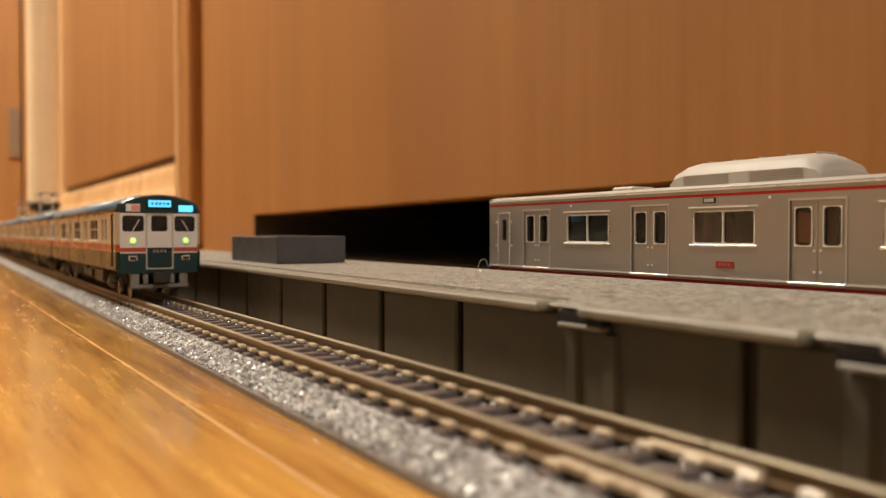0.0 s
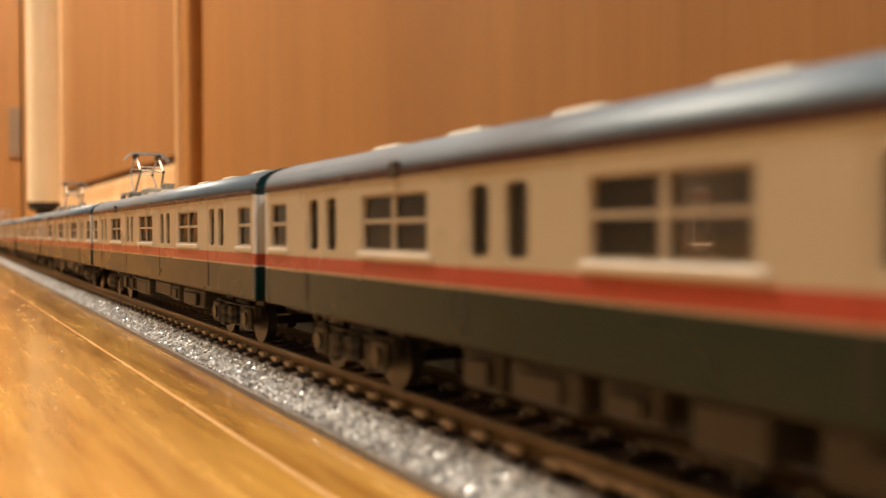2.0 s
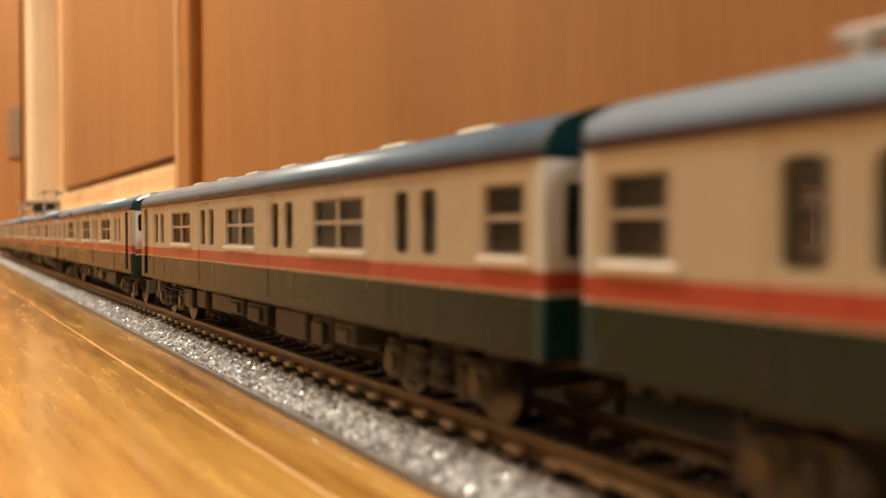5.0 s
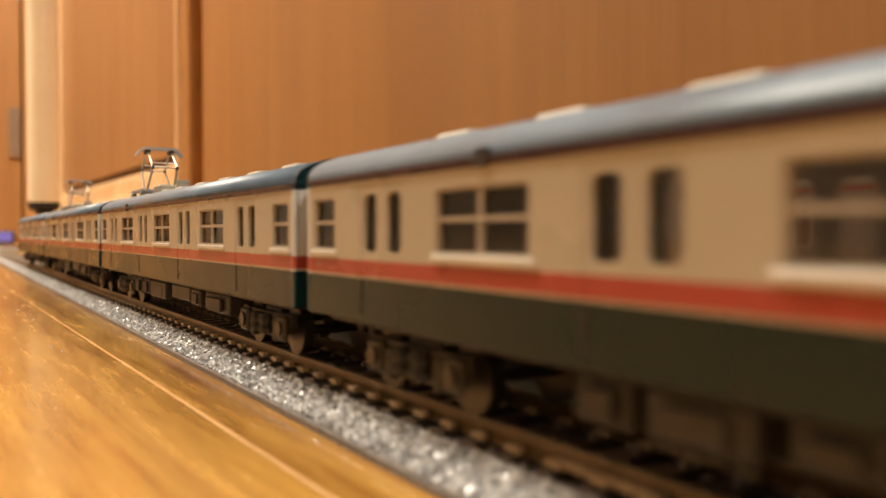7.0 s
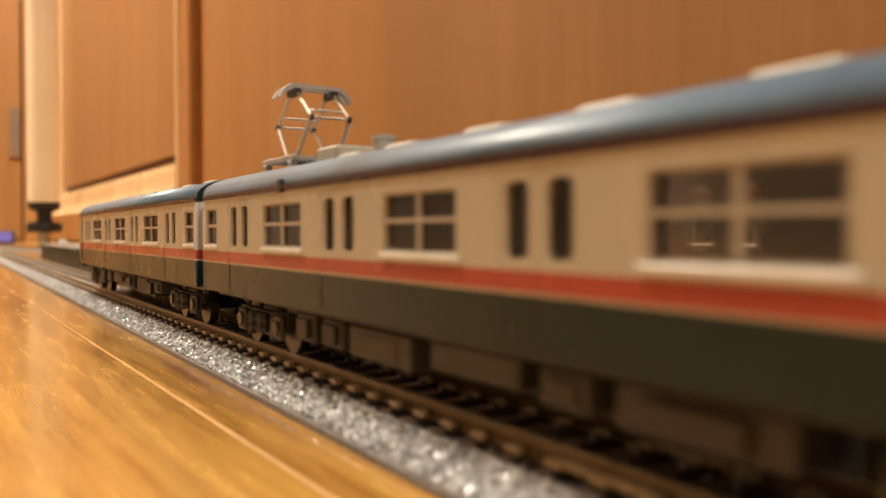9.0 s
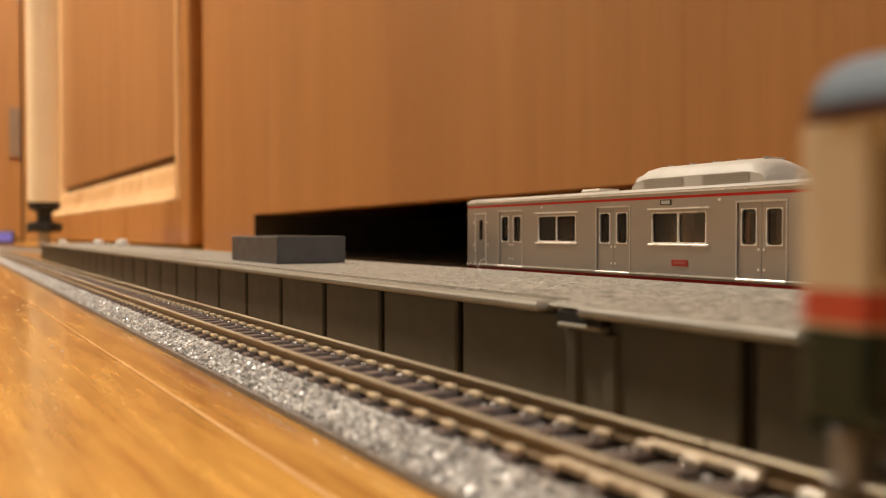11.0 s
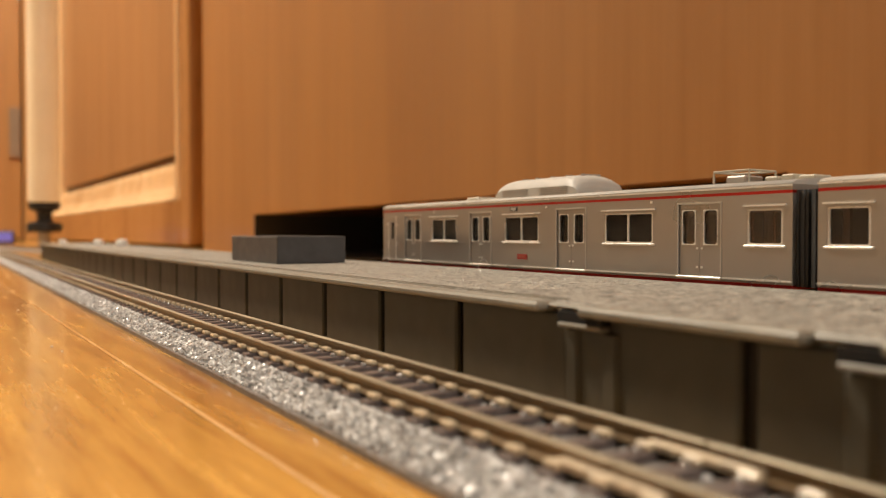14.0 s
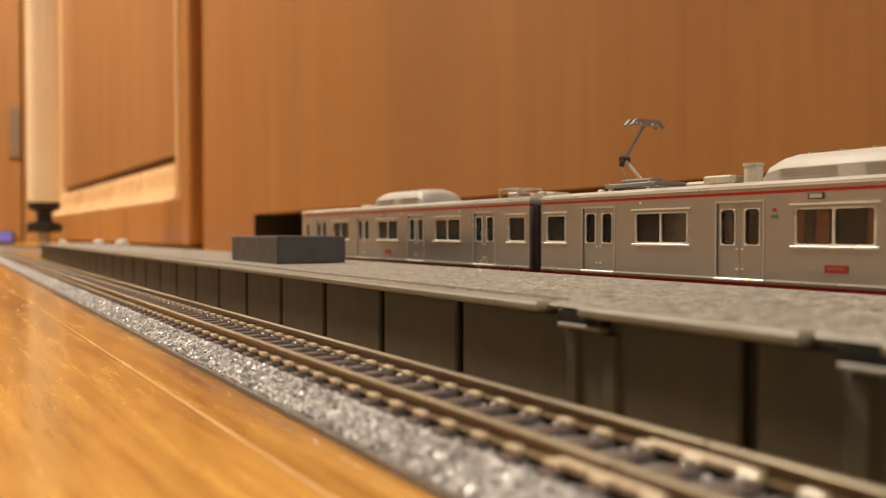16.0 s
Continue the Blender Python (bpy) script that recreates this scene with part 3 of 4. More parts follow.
def bogie(car, y):
    ob = part("bogie", boxes((-5.4, 5.4, y - 3.0, y + 3.0, 3.6, 5.0), bevel=0.2), EQUIP, car, scale=MM)
    for x0, x1 in ((-6.4, -5.5), (5.5, 6.4)):
        bm = bmesh.new()
        prof = [(y - 9.0, 2.9), (y - 5.0, 2.6), (y - 3.4, 1.4), (y + 3.4, 1.4), (y + 5.0, 2.6), (y + 9.0, 2.9), (y + 9.0, 4.6), (y + 3.4, 4.4), (y - 3.4, 4.4), (y - 9.0, 4.6)]
        a, b = [bm.verts.new((x0, p, q)) for p, q in prof], [bm.verts.new((x1, p, q)) for p, q in prof]
        for i in range(len(prof)):
            bm.faces.new((a[i], a[(i + 1) % len(prof)], b[(i + 1) % len(prof)], b[i]))
        bm.faces.new(a[::-1]), bm.faces.new(b)
        part("side_frame", bm, EQUIP, ob, scale=MM)
    for yy in (y - 7, y + 7):
        bm = bmesh.new()
        for x in (-4.5, 4.5):
            s = 1 if x > 0 else -1
            rod(bm, (x - s * 0.9, yy, 2.4), (x + s * 0.5, yy, 2.4), 2.94, 20)
        rod(bm, (-4.5, yy, 2.4), (4.5, yy, 2.4), 0.6, 8)
        part("wheelset", bm, WHEEL, ob, "dull steel wheels on an axle", scale=MM)
        for s in (-1, 1):
            part("axle_box", boxes((min(s * 6.45, s * 7.1), max(s * 6.45, s * 7.1), yy - 1.5, yy + 1.5, 1.2, 4.4), bevel=0.3), EQUIP, ob, scale=MM)
            bm = bmesh.new()
            rod(bm, (s * 7.0, yy, 2.75), (s * 7.4, yy, 2.75), 0.95, 12)
            part("axle_cap", bm, WHEEL, ob, scale=MM)
            k = 1 if yy > y else -1
            part("brake_block", boxes((min(s * 5.7, s * 6.9), max(s * 5.7, s * 6.9), yy - k * 2.6 - 0.6, yy - k * 2.6 + 0.6, 0.9, 3.9), bevel=0.2), EQUIPDARK, ob, scale=MM)
    for s in (-1, 1):
        bm = bmesh.new()
        for dy in (-1.6, 1.6):
            lathe(bm, [(0.9, 1.7), (1.1, 2.3), (0.9, 2.9), (1.1, 3.5), (0.9, 4.2)], 8, (s * 6.9, y + dy, 0))
        part("spring", bm, EQUIPDARK, ob, scale=MM)


def underfloor(car, seed, z1):
    r = random.Random(seed)
    part("underframe", boxes((-7.6, 7.6, E0 + 5, E1 - 2, z1 - 0.7, z1 - 0.1)), EQUIPDARK, car, scale=MM)
    for s in (-1, 1):
        y = 32.5
        while y < 99:
            w = r.choice((5.0, 7.5, 10.0, 12.5))
            if y + w > 101:
                break
            h = r.uniform(2.4, 3.4)
            x0, x1 = sorted((s * r.uniform(2.4, 3.4), s * r.uniform(7.2, 8.0)))
            ob = part("equipment_box", boxes((x0, x1, y, y + w, z1 - 0.7 - h, z1 - 0.75), bevel=0.25), EQUIP if r.random() < 0.75 else EQUIPDARK, car, scale=MM)
            xf = s * 8.05
            if r.random() < 0.6:
                part("lid", boxes((min(xf, s * 7.6), max(xf, s * 7.6), y + w * 0.2, y + w * 0.8, z1 - 0.3 - h, z1 - 1.4), bevel=0.1), EQUIP, ob, scale=MM)
            y += w + r.uniform(0.8, 3.0)


def coupler(car, y, s):
    part("coupler", boxes((-0.9, 0.9, y - 3.5 if s < 0 else y, y if s < 0 else y + 3.5, 3.6, 5.4), (-1.7, 1.7, y + s * 3.5 - 0.7, y + s * 3.5 + 0.7, 3.2, 5.8), bevel=0.25), EQUIPDARK, car, scale=MM)


def interior(car, z0):
    part("interior", boxes((-8.3, 8.3, E0 + 4.5, E1 - 1, z0, z0 + 0.5), (-8.4, -6.0, E0 + 9, E1 - 3, z0 + 0.5, z0 + 4.6), (6.0, 8.4, E0 + 9, E1 - 3, z0 + 0.5, z0 + 4.6)), SEAT, car, scale=MM)


def add_pane(owner, s, a0, a1, b0, b1, depth, mat):
    x0, x1 = sorted((s * (HW - depth), s * (HW - depth - 0.15)))
    ob = part("pane", boxes((x0, x1, a0, a1, b0, b1)), mat, owner, scale=MM)
    ob.visible_shadow = False


def sliding_door(car, s, c, z0, z1, w0, w1, mat, trim):
    """A pair of sliding leaves with a tall round-cornered window in each."""
    bm = bmesh.new()
    inner, outer, half = 0.95, 3.55, 4.3
    for k in (-1, 1):
        a = sorted((c + k * 0.03, c + k * half))
        h = sorted((c + k * inner, c + k * outer))
        plate(bm, lambda p, q, d: (s * (HW - (0.22 if trim else 0.05) - d), p, q), a[0], a[1], z0, z1, [(h[0], h[1], w0, w1, 0.6)], 0.45)
    ob = part("sliding_door", bm, mat, car, scale=MM)
    for k in (-1, 1):
        h = sorted((c + k * inner, c + k * outer))
        add_pane(ob, s, h[0], h[1], w0, w1, 0.55, CLEARGLASS if trim else GLASS)
        if trim:
            bm = bmesh.new()
            plate(bm, lambda p, q, d: (s * (HW - 0.06 - d), p, q), h[0] - 0.12, h[1] + 0.12, w0 - 0.16, w1 + 0.12, [(h[0], h[1], w0, w1, 0.55)], 0.2)
            part("window_rim", bm, trim, ob, "bright metal window rim", scale=MM)
            x = s * (HW - 0.05)
            part("knob", boxes(*[(min(x, x - s * 0.25), max(x, x - s * 0.25), c + k * 0.5 - 0.17, c + k * 0.5 + 0.17, z - 0.19, z + 0.19) for z in (12.0, 8.9)], bevel=0.08), trim, ob, scale=MM)
    if not trim:
        part("door_edge", boxes((*sorted((s * (HW - 0.15), s * (HW + 0.02))), c + 3.95, c + 4.25, z0, 10.2)), EQUIPDARK, ob, scale=MM)
    if trim:
        x = sorted((s * (HW - 0.1), s * (HW + 0.12)))
        part("door_frame", boxes((*x, c - half - 0.25, c + half + 0.25, z1, z1 + 0.3), (*x, c - half - 0.2, c - half, z0 + 0.5, z1), (*x, c + half, c + half + 0.2, z0 + 0.5, z1), bevel=0.05), TRIMDIM, ob, scale=MM)
        part("step_plate", boxes((*sorted((s * (HW - 0.2), s * (HW + 0.4))), c - half - 0.2, c + half + 0.2, z0 + 0.05, z0 + 0.45), bevel=0.12), trim, ob, "bright metal step plate", scale=MM)
    return ob


def green_window(car, s, a0, a1, z0, z1):
    bm = bmesh.new()
    m, q = (a0 + a1) / 2, z0 + (z1 - z0) * 0.53
    wide = a1 - a0 > 7
    holes = []
    for p0, p1 in (((a0 + 0.35, m - 0.28), (m + 0.28, a1 - 0.35)) if wide else ((a0 + 0.35, a1 - 0.35),)):
        holes += [(p0, p1, z0 + 0.25, q - 0.2, 0.0), (p0, p1, q + 0.2, z1 - 0.25, 0.0)]
    plate(bm, lambda p, r, d: (s * (HW - 0.12 - d), p, r), a0, a1, z0, z1, holes, 0.3)
    ob = part("window", bm, BARCREAM, car, "cream window frame with crossing bars", scale=MM)
    part("sill", boxes((*sorted((s * (HW - 0.1), s * (HW + 0.28))), a0 - 0.5, a1 + 0.5, z0 - 0.62, z0 - 0.02), bevel=0.1), SILLPALE, ob, scale=MM)
    add_pane(ob, s, a0, a1, z0, z1, 0.45, GLASS)


def silver_window(car, s, a0, a1, z0, z1):
    bm = bmesh.new()
    m = (a0 + a1) / 2
    holes = [(a0 + 0.3, m - 0.16, z0 + 0.25, z1 - 0.25, 0.3), (m + 0.16, a1 - 0.3, z0 + 0.25, z1 - 0.25, 0.3)] if a1 - a0 > 7 else [(a0 + 0.3, a1 - 0.3, z0 + 0.25, z1 - 0.25, 0.3)]
    plate(bm, lambda p, r, d: (s * (HW - 0.08 - d), p, r), a0, a1, z0, z1, holes, 0.3)
    ob = part("window", bm, SILVERTRIM, car, scale=MM)
    x = sorted((s * (HW - 0.1), s * (HW + 0.3)))
    part("sill", boxes((*x, a0 - 0.5, a1 + 0.5, z0 - 0.4, z0 - 0.02), bevel=0.1), SILVERTRIM, ob, "bright metal sill", scale=MM)
    part("head_trim", boxes((*x, a0 - 0.6, a1 + 0.6, z1 + 0.4, z1 + 0.68), bevel=0.08), SILVERTRIM, ob, scale=MM)
    add_pane(ob, s, a0, a1, z0, z1, 0.4, CLEARGLASS)


def roof_outline(z, rise):
    """Half-round roof over the side tops at height z."""
    pts = [(-1.0, 0.0), (-0.985, 0.22), (-0.93, 0.42), (-0.82, 0.60), (-0.64, 0.77), (-0.42, 0.90), (-0.2, 0.975), (0.0, 1.0)]
    left = [(x * (HW - 0.02), z + h * rise) for x, h in pts]
    return left + [(-x, h) for x, h in left[-2::-1]]


def roof(car, z, rise, mat, start):
    out = roof_outline(z, rise)
    bm = bmesh.new()
    prism(bm, out, start + 0.05, E1 - 0.05)
    ob = part("roof", bm, mat, car, scale=MM)
    for p in ob.data.polygons:
        p.use_smooth = abs(p.normal.y) < 0.5 and p.normal.z > -0.5
    return ob


def diamond_pantograph(car, y):
    z = 24.3
    ob = part("pantograph", boxes((-5.0, -4.3, y - 6, y + 6, z - 0.8, z), (4.3, 5.0, y - 6, y + 6, z - 0.8, z), (-5, 5, y - 3.6, y - 2.8, z - 0.7, z + 0.1), (-5, 5, y + 2.8, y + 3.6, z - 0.7, z + 0.1), bevel=0.15), PANTOGREY, car, "raised grey pantograph", scale=MM)
    bm = bmesh.new()
    for x in (-4.6, 4.6):
        for yy in (-4.6, 4.6):
            lathe(bm, [(0.55, 22.3), (0.7, 22.7), (0.55, 23.0), (0.7, 23.4), (0.5, 23.6)], 8, (x, y + yy, 0))
    part("insulator", bm, VENTCREAM, ob, scale=MM)
    for k in (-1, 1):
        bm = bmesh.new()
        for x in (-2.9, 2.9):
            rod(bm, (x, y + k * 1.6, z + 0.1), (x * 0.9, y + k * 6.0, 29.05), 0.26)
        rod(bm, (-2.9, y + k * 6.0, 29.05), (2.9, y + k * 6.0, 29.05), 0.17)
        part("lower_arm", bm, PANTOROD, ob, scale=MM)
        bm = bmesh.new()
        for x in (-2.6, 2.6):
            rod(bm, (x, y + k * 6.0, 29.05), (x, y + k * 0.9, 33.05), 0.21)
        rod(bm, (-2.6, y + k * 4.6, 30.15), (2.6, y + k * 4.6, 30.15), 0.14)
        part("upper_arm", bm, PANTOROD, ob, scale=MM)
        bm = bmesh.new()
        for x in (-2.6, 2.6):
            rod(bm, (x - 0.25, y + k * 6.0, 29.05), (x + 0.25, y + k * 6.0, 29.05), 0.42, 8)
        part("elbow", bm, EQUIPDARK, ob, scale=MM)
        bm = bmesh.new()
        prism(bm, [(-3.3, 33.4), (-4.4, 32.65), (-4.95, 31.85), (-5.2, 32.05), (-4.6, 33.05), (-3.4, 33.95), (3.4, 33.95), (4.6, 33.05), (5.2, 32.05), (4.95, 31.85), (4.4, 32.65), (3.3, 33.4)], y + k * 0.95 - 0.45, y + k * 0.95 + 0.45)
        part("contact_strip", bm, PANTOGREY, ob, scale=MM)
    for x in (-2.6, 2.6):
        part("head_bracket", boxes((x - 0.5, x + 0.5, y - 1.5, y + 1.5, 32.45, 33.35), bevel=0.15), EQUIPDARK, ob, scale=MM)
        bm = bmesh.new()
        rod(bm, (x * 0.3, y - 3.0, z - 0.2), (x * 0.3, y + 3.0, z - 0.2), 0.5, 8)
        part("spring_tube", bm, EQUIP, ob, scale=MM)


def arm_pantograph(car, y):
    z = 24.0
    ob = part("pantograph", boxes((-4.6, -3.9, y - 6.5, y + 6.5, z - 0.8, z), (3.9, 4.6, y - 6.5, y + 6.5, z - 0.8, z), (-4.6, 4.6, y - 6, y - 5.2, z - 0.6, z + 0.2), (-4.6, 4.6, y + 5.0, y + 5.8, z - 0.6, z + 0.2), (-1.6, 1.6, y - 5, y + 3, z, z + 0.9), bevel=0.15), SKIRTGREY, car, "raised single-arm pantograph", scale=MM)
    bm = bmesh.new()
    for x in (-4.2, 4.2):
        for yy in (-5, 5):
            lathe(bm, [(0.55, 22.2), (0.7, 22.6), (0.5, 22.9), (0.6, 23.2)], 8, (x, y + yy, 0))
    part("insulator", bm, VENTCREAM, ob, scale=MM)
    bm = bmesh.new()
    rod(bm, (0, y - 0.6, z + 0.4), (0, y - 5.6, 29.0), 0.38)
    part("lower_arm", bm, PANTOGREY, ob, scale=MM)
    bm = bmesh.new()
    rod(bm, (0.9, y - 3.4, z + 0.3), (0.5, y - 6.6, 28.2), 0.14)
    part("pull_rod", bm, SKIRTGREY, ob, scale=MM)
    bm = bmesh.new()
    rod(bm, (-0.9, y - 5.7, 29.1), (0.9, y - 5.7, 29.1), 0.75, 8)
    rod(bm, (0.2, y - 6.0, 29.5), (0.2, y - 6.4, 27.8), 0.55, 8)
    part("elbow", bm, EQUIPDARK, ob, scale=MM)
    bm = bmesh.new()
    rod(bm, (0, y - 5.7, 29.2), (0, y - 0.5, 35.4), 0.36)
    part("upper_arm", bm, SKIRTGREY, ob, scale=MM)
    for k in (-1, 1):
        bm = bmesh.new()
        prism(bm, [(-3.0, 35.7), (-4.1, 34.8), (-4.4, 35.1), (-3.1, 36.3), (3.1, 36.3), (4.4, 35.1), (4.1, 34.8), (3.0, 35.7)], y - 0.5 + k * 0.85 - 0.35, y - 0.5 + k * 0.85 + 0.35)
        part("contact_strip", bm, SKIRTGREY, ob, scale=MM)
        part("head_bracket", boxes((k * 2.2 - 0.3, k * 2.2 + 0.3, y - 1.9, y + 0.9, 35.1, 35.65), bevel=0.1), PANTOGREY, ob, scale=MM)
    part("head_pivot", boxes((-2.4, 2.4, y - 0.75, y - 0.25, 35.2, 35.6), bevel=0.1), PANTOGREY, ob, scale=MM)


def end_wall(car, y, s, mat, z0, z1, wide=0.0):
    """A flat end with a doorway and, in the gap, a gangway bellows."""
    bm = bmesh.new()
    plate(bm, lambda a, b, d: (a, y - s * d, b), -HW + 0.03, HW - 0.03, z0, z1, [(-7.4, -4.0, 12.8, 17.8, 0.4), (4.0, 7.4, 12.8, 17.8, 0.4), (-2.4, 2.4, 7.6, 18.6, 0.4)], 0.5)
    ob = part("end_wall", bm, mat, car, scale=MM)
    for a in (-7.4, 4.0):
        part("pane", boxes((a, a + 3.4, y - s * 0.3 - 0.05, y - s * 0.3 + 0.05, 12.8, 17.8)), DARKGLASS, ob, scale=MM)
    bm = bmesh.new()
    lo, hi = sorted((y - s * 0.4, y + s * 1.75))
    n = 5
    for i in range(n):
        a = lo + (hi - lo) * i / n
        w = (3.3 if i % 2 else 3.0) + wide
        plate(bm, lambda p, q, d: (p, a + d, q), -w, w, 7.2 - wide * 0.12, 19.0 + wide * 0.35, [(-2.1, 2.1, 8.0, 18.2, 0.3)], (hi - lo) / n * 0.98)
    part("gangway", bm, GANGWAY, ob, "dark grey folded gangway bellows", scale=MM)


def roof_end(car, y, s):
    bm = bmesh.new()
    prism(bm, roof_outline(19.78, 3.62), *sorted((y, y + s * 0.35)))
    part("roof_end", bm, TEALPAINT, car, "dark teal roof end", scale=MM)
    # strips added on the sides: light on the rounded corners as white paint
    for k in (-1, 1):
        x = sorted((k * (HW - 0.4), k * (HW + 0.03)))
        part("end_corner_lit", boxes((*x, *sorted((y + s * 0.12, y - s * 0.85)), 6.3, 19.7), bevel=0.1), ENDPAINT, car, "added corner strip in end paint, white where the corner is lit", scale=MM)


def green_body(name, label, cab, lit=False):
    global E1, LONG
    E1, LONG = 129.5, 0.9765
    car = empty(name, label, "model train car", "cars of the green and cream train")
    doors = (20.4, 51.2, 82.0, 112.7) if cab else (18.85, 50.1, 81.4, 112.65)
    mids = (35.9, 66.6, 97.4) if cab else (34.5, 65.75, 97.0)
    wins = [(c - 6.0, c + 6.0) for c in mids] + [(122.6, 127.7)]
    if not cab:
        wins.append((3.8, 8.9))
    z0, z1 = 6.3, 19.75
    f0 = 5.5 if cab else E0
    for s in (-1, 1):
        holes = [(c - 4.3, c + 4.3, 6.9, 18.9, 0.0) for c in doors] + [(a, b, 12.8, 17.9, 0.35) for a, b in wins]
        if cab:
            holes.append((8.1, 11.2, 6.9, 18.9, 0.0))
        bm = bmesh.new()
        plate(bm, side_place(s), f0, E1, z0, z1, holes, 0.6)
        if cab:
            for (xa, ya), (xb, yb) in (((HW, f0), (HW - 0.25, f0 - 0.5)), ((HW - 0.25, f0 - 0.5), (HW - 0.85, f0 - 0.8))):
                bm.faces.new([bm.verts.new(p) for p in ((s * xa, ya, z0), (s * xb, yb, z0 - 0.9), (s * xb, yb, 19.05), (s * xa, ya, z1))])
        part("side_wall", bm, GREENSIDE, car, scale=MM)
    for s in (-1, 1):
        x = sorted((s * (HW - 0.05), s * (HW + 0.22)))
        part("gutter", boxes((*x, f0 + 0.5, E1 - 0.3, 19.55, 19.82), bevel=0.06), GREENSIDE, car, scale=MM)
        for c in doors:
            sliding_door(car, s, c, 6.9, 18.9, 12.75, 17.95, GREENSIDE, None)
        for a, b in wins:
            green_window(car, s, a, b, 12.8, 17.9)
        if cab:
            ob = part("cab_door", boxes((*sorted((s * (HW - 0.55), s * (HW - 0.95))), 8.0, 11.3, 6.8, 19.0), bevel=0.05), GREENSIDE, car, "recessed cab door in body colours", scale=MM)
            part("pane", boxes((*sorted((s * (HW - 0.45), s * (HW - 0.54))), 8.7, 10.5, 12.7, 18.0)), CABDOOR, ob, "dark brown cab door window", scale=MM)
            # thin dark strip paints the shadow on the recess's far side
            part("door_edge", boxes((*sorted((s * (HW - 0.9), s * (HW - 0.03))), 11.05, 11.19, 6.95, 18.85)), CABDOOR, ob, scale=MM)
    roof(car, 19.75, 3.65, ROOFBLUE, f0)
    for i in range(7):
        y = 21.0 + 15.1 * i
        if name == "motor_car" and i == 5:
            y -= 3.0
        if name == "motor_car" and i == 6:
            continue
        part("vent", boxes((-2.9, 2.9, y - 3.1, y + 3.1, 22.5, 23.68), bevel=0.5), VENTCREAM, car, "cream-grey roof ventilator", scale=MM)
    part("lamp_marker", boxes((-HW - 0.28, -HW + 0.1, 96.2, 97.6, 19.1, 20.6), bevel=0.1), EQUIPDARK, car, scale=MM)
    interior(car, 7.2)
    underfloor(car, len(name), z0)
    bogie(car, 19.8), bogie(car, 111.7)
    coupler(car, E1, 1)
    end_wall(car, E1, 1, ENDPAINT, z0, z1)
    roof_end(car, E1 - 0.04, 1)
    if not cab:
        coupler(car, E0, -1)
        end_wall(car, E0, -1, ENDPAINT, z0, z1)
        roof_end(car, E0 + 0.04, -1)
    if name == "motor_car":
        diamond_pantograph(car, 110.2)
        part("roof_box", boxes((-3.0, 3.0, 96.0, 102.0, 22.8, 24.9), bevel=0.4), VENTCREAM, car, scale=MM)
        bm = bmesh.new()
        lathe(bm, [(1.25, 23.0), (1.25, 24.9), (1.4, 25.0), (1.4, 25.5)], 14, (0.5, 90.5, 0))
        part("arrester", bm, VENTCREAM, car, scale=MM)
    if cab:
        cab_front(car, f0 - 0.8, lit)
    return car


